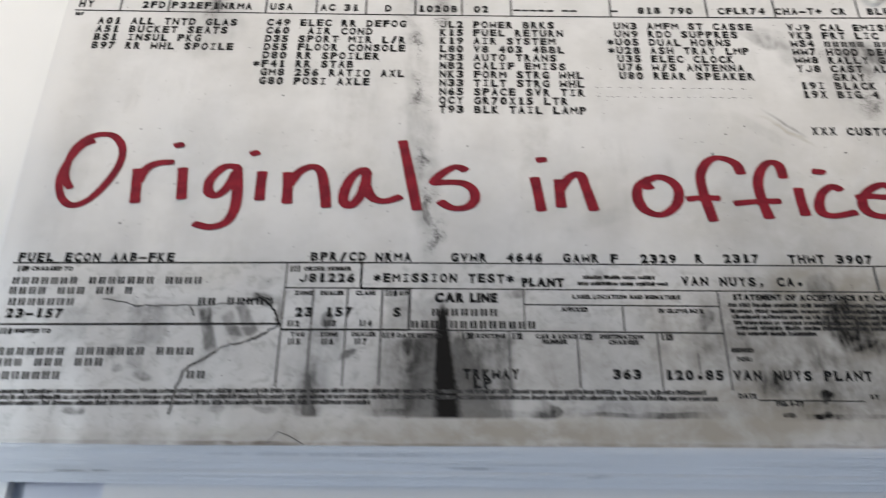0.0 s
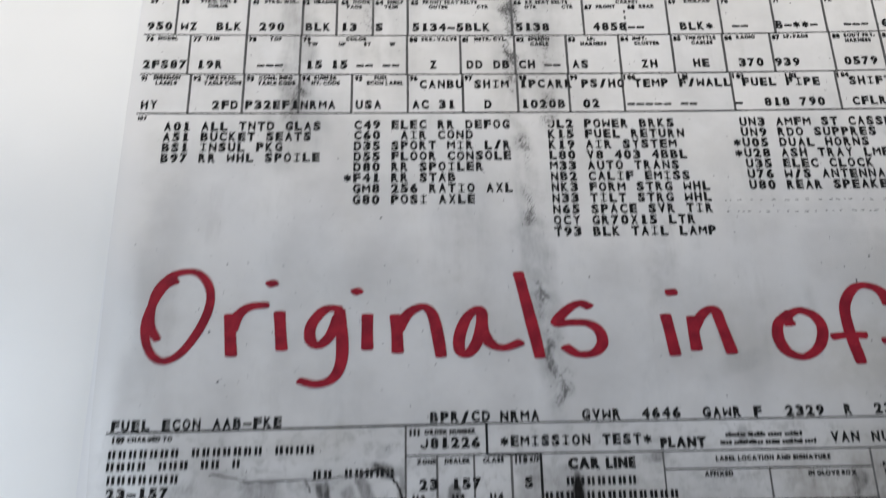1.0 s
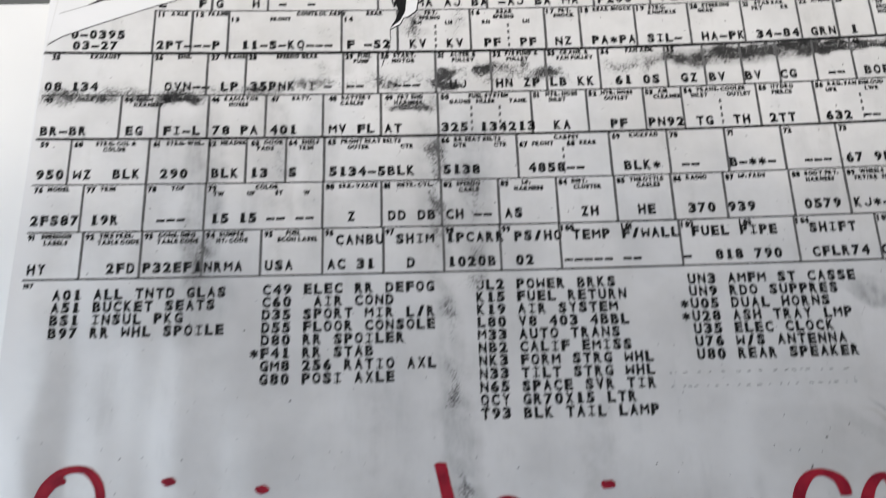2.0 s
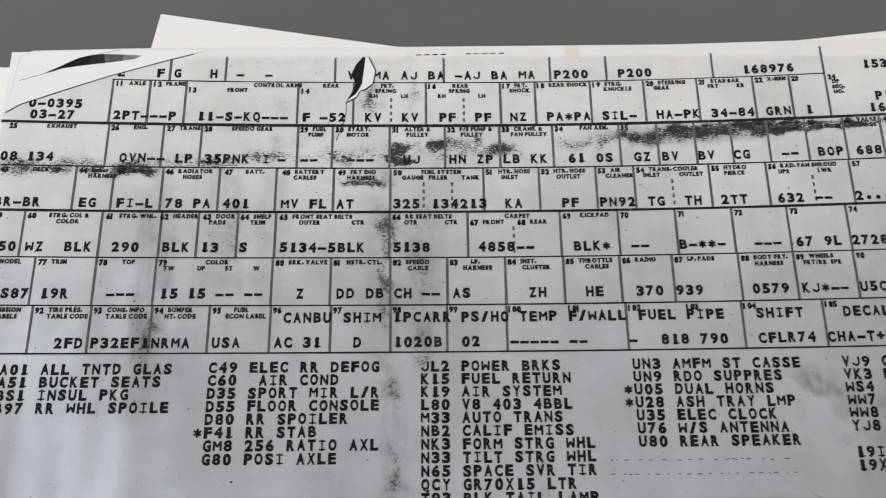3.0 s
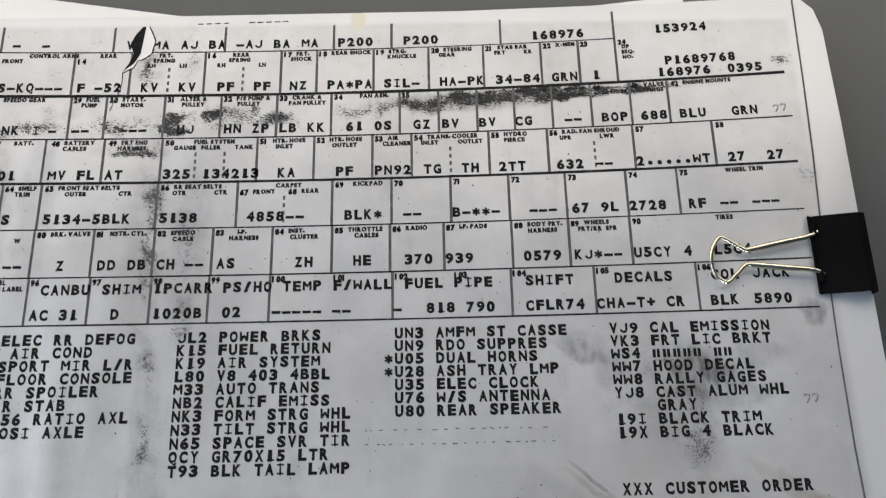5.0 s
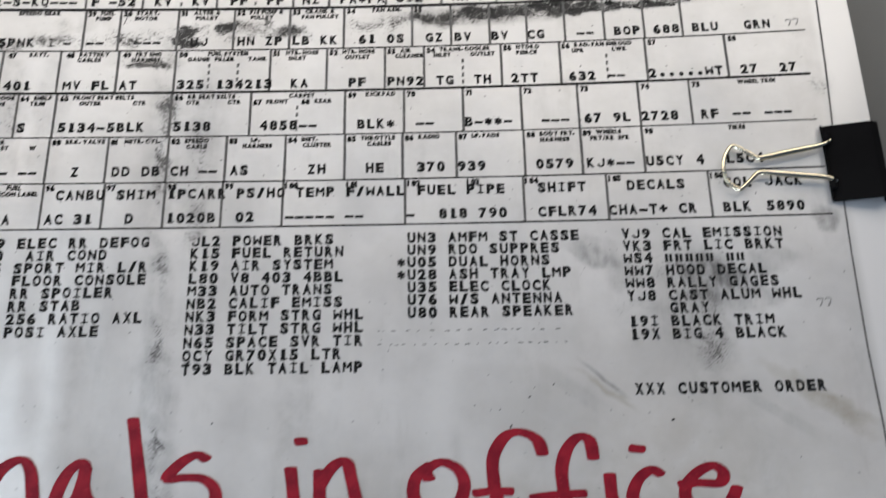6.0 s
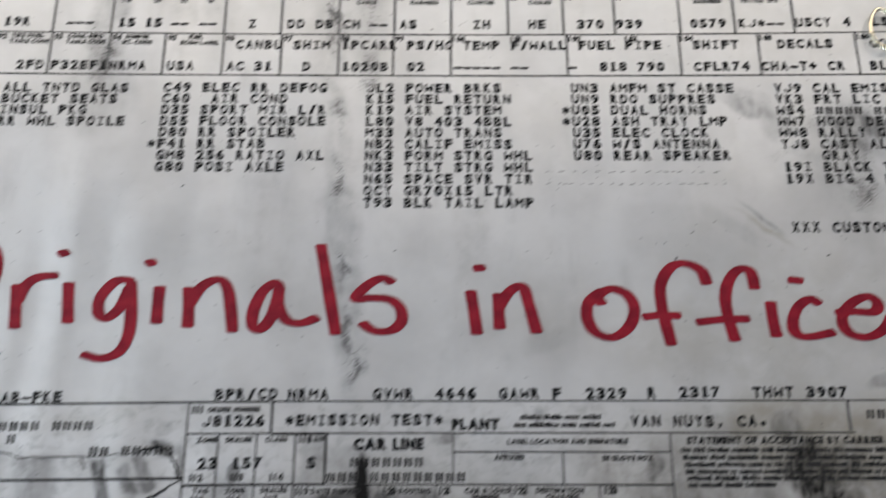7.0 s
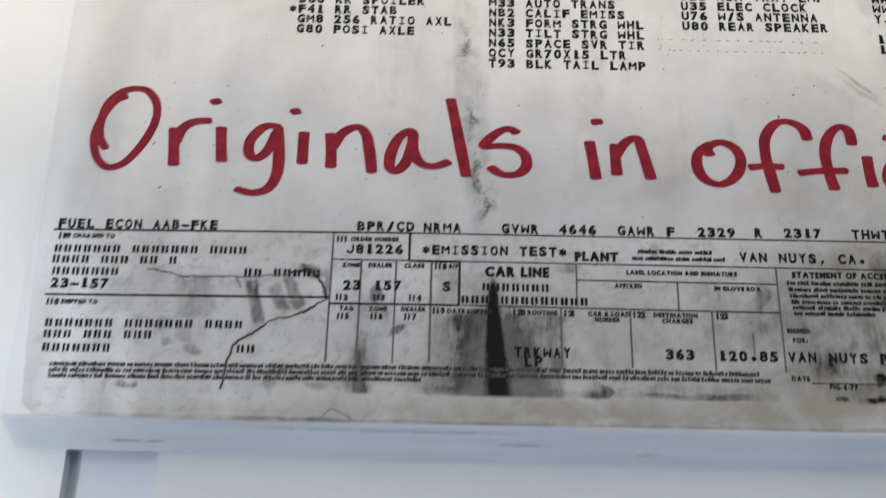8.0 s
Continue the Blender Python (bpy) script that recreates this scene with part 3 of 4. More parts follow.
# ---- the copied form ----
def copied_sheet():
    outline = [(38.2, 2.2), (80, 2.0), (130, 2.2), (190, 2.5), (250, 2.7), (308.5, 3.0), (311.6, 5.5), (311.8, 60), (311.4, 120), (311.6, 180),
               (311.2, 208), (309.6, 214.6), (306, 218.2), (300, 218.6), (272, 217.2), (212, 215.2), (140, 214.6), (70, 214.4), (36, 213.6), (32.6, 212),
               (31.0, 195), (30.2, 131), (30.4, 90), (31.6, 50), (33.6, 20), (35.0, 4.6)]
    ob = new("photocopied_form", mesh_of("photocopied_form", *slab(outline, -0.0001, 0.0), WORN))
    return tagged(ob, "smudged photocopy of a typed form with red handwriting", "paper")


SHEET = copied_sheet()
LIFT = 0.00004


def bowed(x, y):
    """The copied form bows upwards towards its ends."""
    u = (x - 150) / 150
    k = 1.3 + max(0.0, y - 130) * 0.058 if y > 126 else 0.55
    return y + k * u * u * (1.0 if u > 0 else 0.62)


def level(x, y):
    return y + (0.012 * (x - 124) if x < 124 else 0.003 * (x - 124))


def strip(points, width, mat, name="ruled_line", z=LIFT, bend=None, parent=None):
    """A printed line along points in millimetres."""
    pts = []
    for (ax, ay), (bx, by) in zip(points, points[1:]):
        steps = max(1, int(math.hypot(bx - ax, by - ay) / 12)) if bend else 1
        pts += [(ax + (bx - ax) * i / steps, ay + (by - ay) * i / steps) for i in range(steps)]
    pts.append(points[-1])
    if bend:
        pts = [(x, bend(x, y)) for x, y in pts]
    verts, faces = [], []
    for i, (x, y) in enumerate(pts):
        ax, ay = pts[max(i - 1, 0)]
        bx, by = pts[min(i + 1, len(pts) - 1)]
        d = math.hypot(bx - ax, by - ay) or 1.0
        nx, ny, w = -(by - ay) / d, (bx - ax) / d, width * random.uniform(0.88, 1.1) / 2
        verts += [((x - nx * w) / 1000, (y - ny * w) / 1000, z), ((x + nx * w) / 1000, (y + ny * w) / 1000, z)]
        if i:
            faces.append((2 * i - 2, 2 * i, 2 * i + 1, 2 * i - 1))
    return child(name, verts, faces, mat, parent or SHEET)


GLYPHS = {}


def glyph(ch, heavy):
    """Outline of one character of the built-in font, in units of the capitals' height and of its own width."""
    if (ch, heavy) in GLYPHS:
        return GLYPHS[ch, heavy]
    curve = bpy.data.curves.new("glyph", "FONT")
    curve.body, curve.resolution_u, curve.offset = ch, 3, heavy
    ob = new("glyph", curve)
    me = bpy.data.meshes.new_from_object(ob)
    verts = [(v.co.x, v.co.y) for v in me.vertices]
    faces = [tuple(p.vertices) for p in me.polygons]
    bpy.data.objects.remove(ob)
    bpy.data.meshes.remove(me)
    bpy.data.curves.remove(curve)
    GLYPHS[ch, heavy] = verts, faces
    return verts, faces


# letters of the line printer whose shape the built-in face lacks: strokes in units of width and height
STROKES = {
    "M": (((0.09, 0.0), (0.09, 1.0)), ((0.09, 0.98), (0.5, 0.42)), ((0.5, 0.42), (0.91, 0.98)), ((0.91, 1.0), (0.91, 0.0))),
    "W": (((0.09, 1.0), (0.13, 0.0)), ((0.13, 0.04), (0.5, 0.62)), ((0.5, 0.62), (0.87, 0.04)), ((0.87, 0.0), (0.91, 1.0))),
    "J": (((0.86, 1.0), (0.86, 0.26)), ((0.87, 0.30), (0.66, 0.06)), ((0.72, 0.075), (0.30, 0.075)), ((0.34, 0.06), (0.10, 0.34))),
}
CAPITAL = max(y for _, y in glyph("H", 0.0)[0])


def lettering(text, x, y, pitch, height, mat, name, bend, heavy, fixed, z=LIFT, jitter=0.05):
    """Letters of one line: on a fixed pitch like a line printer's, or spaced by their own widths."""
    verts, faces, pen = [], [], x
    for ch in text:
        if ch == " ":
            pen += pitch
            continue
        if ch == ".":
            cx, cy, r, start = pen + pitch * 0.42, bend(pen, y) + height * 0.24, height * 0.28, len(verts)
            verts += [((cx + r * math.cos(k * math.pi / 4)) / 1000, (cy + r * math.sin(k * math.pi / 4)) / 1000, z) for k in range(8)]
            faces.append(tuple(range(start, start + 8)))
            pen += pitch
            continue
        if ch == ",":
            cx, cy, start = pen + pitch * 0.36, bend(pen, y), len(verts)
            verts += [((cx + dx * height) / 1000, (cy + dy * height) / 1000, z) for dx, dy in ((-0.2, -0.3), (0.0, -0.22), (0.2, 0.08), (0.2, 0.3), (-0.12, 0.3), (-0.12, 0.0))]
            faces.append(tuple(range(start, start + 6)))
            pen += pitch
            continue
        if ch == "*":
            cx, cy, r, t = pen + pitch * 0.4, bend(pen, y) + height * 0.46, pitch * 0.42, pitch * 0.11
            for k in range(3):
                start, a = len(verts), radians(60 * k + 30)
                for du, dv in ((-r, -t), (r, -t), (r, t), (-r, t)):
                    verts.append(((cx + du * math.cos(a) - dv * math.sin(a)) / 1000, (cy + du * math.sin(a) + dv * math.cos(a)) / 1000, z + 0.000006 * k))
                faces.append(tuple(range(start, start + 4)))
            pen += pitch
            continue
        if fixed and ch in STROKES:
            wide, tall, half_w = pitch * 0.80, height, height * 0.115
            ox, up = pen + pitch * 0.0, random.uniform(-jitter, jitter)
            foot = bend(ox, y) + up
            for k, ((ax, ay), (bx, by)) in enumerate(STROKES[ch]):
                ax, bx, ay, by = ox + ax * wide, ox + bx * wide, foot + ay * tall, foot + by * tall
                d = math.hypot(bx - ax, by - ay)
                nx, ny = -(by - ay) / d * half_w, (bx - ax) / d * half_w
                start = len(verts)
                for px, py in ((ax - nx, ay - ny), (bx - nx, by - ny), (bx + nx, by + ny), (ax + nx, ay + ny)):
                    verts.append(((px + random.uniform(-0.02, 0.02)) / 1000, (py + random.uniform(-0.02, 0.02)) / 1000, z + 0.000005 * k))
                faces.append(tuple(range(start, start + 4)))
            pen += pitch
            continue
        points, polys = glyph(ch, heavy * ({"9": 0.8, "N": 0.85, "B": 0.85, "8": 0.85}.get(ch, 1.0)))
        lo, hi = min(p[0] for p in points), max(p[0] for p in points)
        sy = height / CAPITAL
        if fixed:
            room_for = {"I": 0.17, "1": 0.40, "-": 0.86, "'": 0.25}.get(ch, 0.80) * pitch
            sx, ox = room_for / (hi - lo), pen + (pitch - room_for) / 2 - pitch * 0.1
        else:
            sx, ox = sy * 0.88, pen
            pen += (hi - lo) * sx + 0.16 * height - pitch
        up = (0.04 * height if ch == "-" else 0.0) + random.uniform(-jitter, jitter)
        base = bend(ox, y)
        start = len(verts)
        for px, py in points:
            ragged = height * 0.016
            verts.append(((ox + (px - lo) * sx + random.uniform(-ragged, ragged)) / 1000, (base + up + py * sy + random.uniform(-ragged, ragged)) / 1000, z))
        faces += [tuple(start + i for i in poly) for poly in polys]
        # the small face is bold: each letter is struck twice, a hair apart
        if not fixed:
            again, many = len(verts), len(points)
            verts += [(vx + height * 0.085 / 1000, vy + height * 0.025 / 1000, vz + 0.000006) for vx, vy, vz in verts[start:start + many]]
            faces += [tuple(again + i for i in poly) for poly in polys]
        if fixed and ch in "I1":
            # the slab serifs of the printer's face
            w, t, mid = pitch * 0.33, 0.16 * height, ox + room_for / 2 + (pitch * 0.06 if ch == "1" else 0.0)
            for level_up in ((0.0, 1.0 - 0.16) if ch == "I" else (0.0,)):
                start = len(verts)
                b = base + up + level_up * height
                verts += [((mid + dx) / 1000, (b + dy) / 1000, z + 0.000008) for dx, dy in ((-w, 0), (w, 0), (w, t), (-w, t))]
                faces.append(tuple(range(start, start + 4)))
        pen += pitch
    return tagged(child(name, verts, faces, mat, SHEET), kind="" if fixed else "stuff") if verts else None


def typed(text, x, y, pitch=2.46, height=2.28, bend=bowed):
    return lettering(text, x, y, pitch, height, BLACK_INK, "typed_text", bend, 0.06, True)


def caption(text, x, y, height=1.2, bend=bowed, mat=None):
    return lettering(text, x, y, height * 0.42, height, mat or FAINT_INK, "printed_caption", bend, 0.066, False, jitter=0.03)


def bars(words, x, y, pitch=2.46, height=2.1, bend=bowed, mat=None):
    """Writing that stays unreadable: plain upright bars, two to a letter."""
    pen = x
    for count in words:
        for _ in range(count):
            b, h = bend(pen, y), height * random.uniform(0.92, 1.0)
            for left, w in ((0.04, random.uniform(0.25, 0.31)), (0.46, random.uniform(0.25, 0.31))):
                a = pen + pitch * left
                child("text_bar", [((a + dx) / 1000, (b + dy) / 1000, LIFT) for dx, dy in ((0, 0), (w * pitch, 0), (w * pitch, h), (0, h))], [(0, 1, 2, 3)], mat or BLACK_INK, SHEET)
            pen += pitch
        pen += pitch


def flat_bars(x0, x1, y, height, bend, gap=0.7, mat=None):
    """A line of small print: low bars, letter by letter, with gaps between the words."""
    verts, faces, pen = [], [], x0
    while pen < x1 - 1:
        count, step = random.randint(2, 10), height * 0.6
        for i in range(count):
            a, start, lean = pen + i * step, len(verts), random.uniform(-0.06, 0.1)
            low, h, w = height * random.choice((0.0, 0.0, 0.06)), height * random.choice((0.74, 0.8, 0.84, 1.0)), step * random.uniform(0.78, 1.04)
            verts += [((a + dx + lean * dy) / 1000, (bend(a, y) + dy) / 1000, LIFT + 0.000004 * (i % 2)) for dx, dy in ((0, low), (w, low), (w, h), (0, h))]
            faces.append(tuple(range(start, start + 4)))
        pen += count * step + gap
    return tagged(child("small_print_line", verts, faces, mat or SMALL_INK, SHEET), kind="stuff")


# rules across: y at the middle of the form, width
for y, width, mat, x0, x1 in ((203.4, 0.34, RULE_INK, 58.6, 253.8), (190.5, 0.85, RULE_INK, 30.6, 298.8), (178.2, 0.4, RULE_INK, 31.5, 299.0),
                              (166.0, 0.72, RULE_INK, 31.6, 298.4), (153.7, 0.36, RULE_INK, 32.2, 298.0), (141.4, 0.4, RULE_INK, 32.6, 297.8),
                              (129.6, 0.42, RULE_INK, 33.0, 297.8)):
    strip([(x0, y), (x1, y)], width, mat, bend=bowed)
strip([(304.2, 218), (303.4, 191), (302.6, 171), (301.6, 154), (300.6, 120), (300.4, 98), (300.8, 80), (300.2, 40), (299.8, 10)], 0.5, GREY_INK)


def uprights(xs, y0, y1, dashed=()):
    for x in xs:
        strip([(x, bowed(x, y0)), (x, bowed(x, y1))], 0.68, GREY_INK)
    for x in dashed:
        for i in range(4):
            a = y0 + 0.9 + i * 2.0
            strip([(x, bowed(x, a)), (x, bowed(x, a + 1.1))], 0.6, GREY_INK, "dashed_line")


uprights((74.1, 89.2, 119.0, 148.7, 177.9, 193.4, 222.9), 203.5, 211.0)
uprights((253.8,), 190.6, 211.6)
uprights((59.0, 69.1, 78.9, 109.2, 124.2, 143.8, 164.0, 173.5, 188.6, 203.3, 218.0, 233.5, 243.7), 190.7, 203.2, (134.4, 154.0))
uprights((59.4, 74.0, 84.1, 109.7, 118.9, 134.1, 148.8, 163.4, 177.6, 195.5, 205.7, 215.8, 225.6, 235.6, 246.0, 256.5, 266.6), 178.4, 190.3)
uprights((52.4, 62.3, 75.0, 89.8, 104.6, 119.6, 134.4, 158.8, 173.4, 188.4, 198.5, 218.5, 233.8, 256.2, 277.2), 166.2, 178.0, (143.1, 150.5, 208.5, 245.9))
uprights((40.8, 60.6, 75.8, 85.3, 95.4, 105.1, 134.3, 154.4, 178.3, 193.3, 208.3, 223.1, 237.6, 253.2, 266.4), 153.9, 165.8, (166.2,))
uprights((45.2, 60.6, 75.6, 104.9, 119.6, 134.6, 149.0, 163.7, 178.5, 192.9, 206.3, 223.3, 237.6, 253.1), 141.6, 153.5)
uprights((46.4, 60.8, 75.8, 90.0, 105.1, 120.0, 134.8, 148.8, 163.6, 193.5, 222.6, 243.1, 268.4), 129.8, 141.2)

# typed entries, row by row
def type_row(y, entries):
    for text, x in entries:
        typed(text, x, y)


type_row(204.5, (("E", 59.9), ("F", 70.6), ("G", 75.2), ("H", 85.0), ("-", 92.2), ("-", 100.0), ("V", 122.4), ("MA", 129.4), ("AJ", 137.0), ("BA", 144.4),
             ("-AJ", 151.8), ("BA", 161.7), ("MA", 169.3), ("P200", 179.0), ("P200", 196.6), ("168976", 231.3), ("153924", 265.0)))
type_row(191.8, (("2PT---P", 60.1), ("11-S-KQ---", 82.6), ("F", 110.7), ("-52", 115.3), ("KV", 127.4), ("KV", 137.3), ("PF", 147.4), ("PF", 157.0),
             ("NZ", 166.5), ("PA*PA", 176.4), ("SIL-", 191.4), ("HA-PK", 206.2), ("34-84", 221.1), ("GRN", 236.1), ("1", 247.1)))
type_row(195.0, (("P1689768", 266.9),))
type_row(191.6, (("168976", 264.6), ("0395", 283.6)))
type_row(179.6, (("08", 32.0), ("134", 39.0), ("OVN--", 63.1), ("LP", 77.8), ("35PNK", 85.4), ("I", 100.6), ("-", 104.7), ("--", 110.7), ("---", 123.0), ("UJ", 137.7),
             ("HN", 149.9), ("ZP", 157.1), ("LB", 164.2), ("KK", 171.5), ("61", 181.5), ("0S", 188.9), ("GZ", 199.0), ("BV", 206.5), ("BV", 216.2), ("CG", 225.7),
             ("--", 238.7), ("BOP", 248.5), ("688", 258.9), ("BLU", 269.2), ("GRN", 283.0)))
type_row(167.1, (("BR-BR", 32.4), ("EG", 54.1), ("FI-L", 63.8), ("78", 76.3), ("PA", 83.5), ("401", 91.1), ("MV", 106.2), ("FL", 113.5), ("AT", 120.5), ("325", 135.2),
             ("134213", 145.2), ("KA", 164.3), ("PF", 179.1), ("PN92", 189.0), ("TG", 201.6), ("TH", 211.3), ("2TT", 220.9), ("632", 235.8), ("--", 245.8),
             ("2.....WT", 256.5), ("27", 280.4), ("27", 290.6)))
type_row(155.3, (("950", 32.9), ("WZ", 42.2), ("BLK", 52.0), ("290", 63.9), ("BLK", 76.7), ("13", 86.5), ("S", 96.2), ("5134-5BLK", 106.4), ("5138", 135.3),
             ("4858--", 157.0), ("BLK*", 181.5), ("--", 196.3), ("B-**-", 208.7), ("---", 228.1), ("67 9L", 238.9), ("2728", 253.5), ("RF", 268.7),
             ("--", 276.8), ("---", 285.0)))
type_row(143.3, (("2FS87", 33.0), ("19R", 47.7), ("---", 64.0), ("15", 77.3), ("15", 84.2), ("--", 91.1), ("--", 98.3), ("Z", 111.1), ("DD DB", 121.2), ("CH", 135.6),
             ("--", 142.6), ("AS", 150.3), ("ZH", 169.4), ("HE", 183.8), ("370", 196.5), ("939", 206.6), ("0579", 226.0), ("KJ*--", 238.7), ("U5CY", 253.5),
             ("4", 266.0), ("L5C4", 273.6)))
type_row(131.0, (("HY", 33.8), ("2FD", 52.8), ("P32EF1", 61.6), ("NRMA", 76.4), ("USA", 91.1), ("AC", 106.3), ("31", 113.4), ("D", 125.7), ("1020B", 135.7), ("02", 152.4),
             ("-----", 164.4), ("--", 178.9), ("-", 193.7), ("818", 201.7), ("790", 211.4), ("CFLR74", 225.9), ("CHA-T+", 243.2), ("CR", 260.3), ("BLK", 271.2),
             ("5890", 281.9)))
type_row(137.2, (("CANBU", 108.3), ("SHIM", 123.1), ("1PCARR", 135.5), ("PS/HO", 152.3), ("TEMP", 166.8), ("F/WALL", 179.1), ("FUEL", 196.5), ("PIPE", 208.6),
             ("SHIFT", 226.1), ("DECALS", 248.1), ("COL", 272.0), ("JACK", 282.3)))
typed("03-27", 38.0, 191.6)
typed("0-0395", 37.2, 194.9)

# the list of options in five columns
LINE = 3.07
for x, y, lines in (
    (40.7, 124.8, ("A01 ALL TNTD GLAS", "A51 BUCKET SEATS", "BS1 INSUL PKG", "B97 RR WHL SPOILE")),
    (90.9, 125.0, ("C49 ELEC RR DEFOG", "C60  AIR COND", "D35 SPORT MIR L/R", "D55 FLOOR CONSOLE", "D80 RR SPOILER", "*F41 RR STAB", "GM8 256 RATIO AXL", "G80 POSI AXLE")),
    (142.3, 125.0, ("JL2 POWER BRKS", "K15 FUEL RETURN", "K19 AIR SYSTEM", "L80 V8 403 4BBL", "M33 AUTO TRANS", "NB2 CALIF EMISS", "NK3 FORM STRG WHL",
                    "N33 TILT STRG WHL", "N65 SPACE SVR TIR", "QCY GR70X15 LTR", "T93 BLK TAIL LAMP")),
    (194.0, 125.1, ("UN3 AMFM ST CASSE", "UN9 RDO SUPPRES", "*U05 DUAL HORNS", "*U28 ASH TRAY LMP", "U35 ELEC CLOCK", "U76 W/S ANTENNA", "U80 REAR SPEAKER")),
    (245.7, 125.1, ("VJ9 CAL EMISSION", "VK3 FRT LIC BRKT", "WS4", "WW7 HOOD DECAL", "WW8 RALLY GAGES", "YJ8 CAST ALUM WHL", "    GRAY", "19I BLACK TRIM", "19X BIG 4 BLACK")),
):
    for i, text in enumerate(lines):
        first = -2.46 if text.startswith("*") else 0.0
        typed(text, x + first, y - i * LINE)
bars((5, 2), 255.5, 125.1 - 2 * LINE)
typed("XXX CUSTOMER ORDER", 245.6, 88.0)

# small captions above the entries
def caption_row(y, entries):
    for text, x in entries:
        number, _, words = text.partition(" ")
        if number.isdigit():
            for k, digit in enumerate(number):
                caption(digit, x + 1.1 * k, y - 0.35, 1.35, mat=BLACK_INK)
            text, x = words, x + 3.3
        if text:
            caption(text, x, y, 1.05)


caption_row(201.9, (("11 AXLE", 59.9), ("12 FRAME", 70.0), ("CONTROL ARMS", 97), ("REAR", 115.8), ("FRT.", 131.5), ("16", 144.4), ("REAR", 151), ("17 FRT.", 164.6),
             ("18 REAR SHOCK", 174.0), ("19 STRG.", 189.3), ("20 STEERING", 204.0), ("21 STAB BAR", 218.6), ("22 X-MEM", 234.2), ("23", 244.3), ("24", 254.6)))
caption_row(200.35, (("13", 79.6), ("FRONT", 90), ("14", 110), ("SPRING", 130), ("SPRING", 150), ("SHOCK", 166.5), ("KNUCKLE", 192.3), ("GEAR", 206), ("FRT", 221), ("RR", 229), ("DP", 255.6)))
caption_row(198.8, (("RH", 128.5), ("LH", 137), ("RH", 147), ("LH", 158), ("SEQ.", 255.4)))
caption_row(197.3, (("NO.", 255.6),))
caption_row(188.9, (("25", 33), ("EXHAUST", 43), ("26", 60), ("ENG.", 66), ("27 TRANS.", 74.8), ("28", 84.7), ("SPEEDO GEAR", 92), ("29 FUEL", 110.2), ("30 START.", 119.6),
             ("31 ALTER &", 134.7), ("32 P/S PUMP &", 149.4), ("33 CRANK &", 164), ("34", 178.3), ("FAN ASM.", 185), ("35", 196), ("40", 246.6), ("41 VALVE", 257), ("42 ENGINE MOUNTS", 267.6)))
caption_row(187.3, (("PUMP", 112.4), ("MOTOR", 122.6), ("PULLEY", 138.5), ("PULLEY", 153), ("FAN PULLEY", 166.4), ("OIL HOSE", 248.4), ("FITTINGS", 258.4)))
caption_row(176.6, (("43", 32.6), ("DECK LID", 41), ("44", 53), ("45", 63), ("46 RADIATOR", 75.6), ("47", 91), ("BATT.", 96.5), ("48 BATTERY", 106), ("49 FRT END", 120.6), ("50", 135.2), ("FUEL SYSTEM", 142.5),
             ("51 HTR. HOSE", 159.4), ("52 HTR. HOSE", 174), ("53 AIR", 189), ("54 TRANS. COOLER", 199.2), ("55 HYDRO", 219.2), ("56 RAD. FAN SHROUD", 234.4), ("57", 257), ("58", 278.2)))
caption_row(175.0, (("HARNESS", 55.6), ("HOSES", 80.2), ("CABLES", 109), ("HARNESS", 123), ("GAUGE", 137.4), ("FILLER", 144.4), ("TANK", 153), ("INLET", 163.5), ("OUTLET", 178), ("CLEANER", 191), ("INLET", 201), ("OUTLET", 210.5),
             ("PIERCE", 222.5), ("UPR", 237), ("LWR", 247.5)))
caption_row(164.2, (("59", 33), ("60", 41.6), ("STRG. COL &", 47), ("61 STRG. WHL.", 61.6), ("62 HEADER", 75.4), ("63 DOOR", 86.4), ("64 SHELF", 96), ("65 FRONT SEAT BELTS", 106), ("66 RR SEAT BELTS", 135),
             ("CARPET", 164), ("69", 179), ("KICKPAD", 183.5), ("70", 194), ("71", 209), ("72", 223.8), ("73", 238.4), ("74", 254), ("75", 267.2), ("WHEEL TRIM", 279)))
caption_row(162.6, (("COLOR", 49), ("PADS", 88), ("TRIM", 98.5), ("OUTER", 111), ("CTR", 124.5), ("OTR", 138), ("CTR", 148.5), ("67 FRONT", 155), ("68 REAR", 167.2)))
caption_row(152.0, (("76 MODEL", 33), ("77 TRIM", 46), ("78", 61.2), ("TOP", 67), ("79", 76.2), ("COLOR", 88), ("80 BRK. VALVE", 105.6), ("81 MSTR. CYL.", 120.2), ("82 SPEEDO", 135.2), ("83", 149.6),
             ("I.P.", 155), ("84 INST.", 164.3), ("85 THROTTLE", 179.1), ("86 RADIO", 193.5), ("87 I.P. PADS", 206.9), ("88 BODY FRT.", 224), ("89 WHEELS", 238.2), ("90", 253.8), ("TIRES", 275)))
caption_row(150.4, (("TW", 77.5), ("UP", 86), ("ST", 93), ("W", 100), ("CABLE", 139), ("HARNESS", 153), ("CLUSTER", 168), ("CABLES", 184), ("HARNESS", 227.4), ("FRT/RR", 240), ("SPR", 247)))
caption_row(139.8, (("91 EMISSION", 33), ("92 TIRE PRES.", 47), ("93 CONS. INFO", 61.4), ("94 BUMPER", 76.4), ("95", 90.7), ("FUEL", 96), ("96", 105.6), ("97", 120.5), ("98", 135.3), ("99", 149.3),
             ("100", 164), ("101", 179), ("102", 194), ("103", 208.6), ("104", 223), ("105", 243.6), ("106", 268.9)))
caption_row(138.2, (("LABELS", 37), ("TABLE CODE", 50), ("TABLE CODE", 64.5), ("HT. CODE", 79), ("ECON LABEL", 94)))
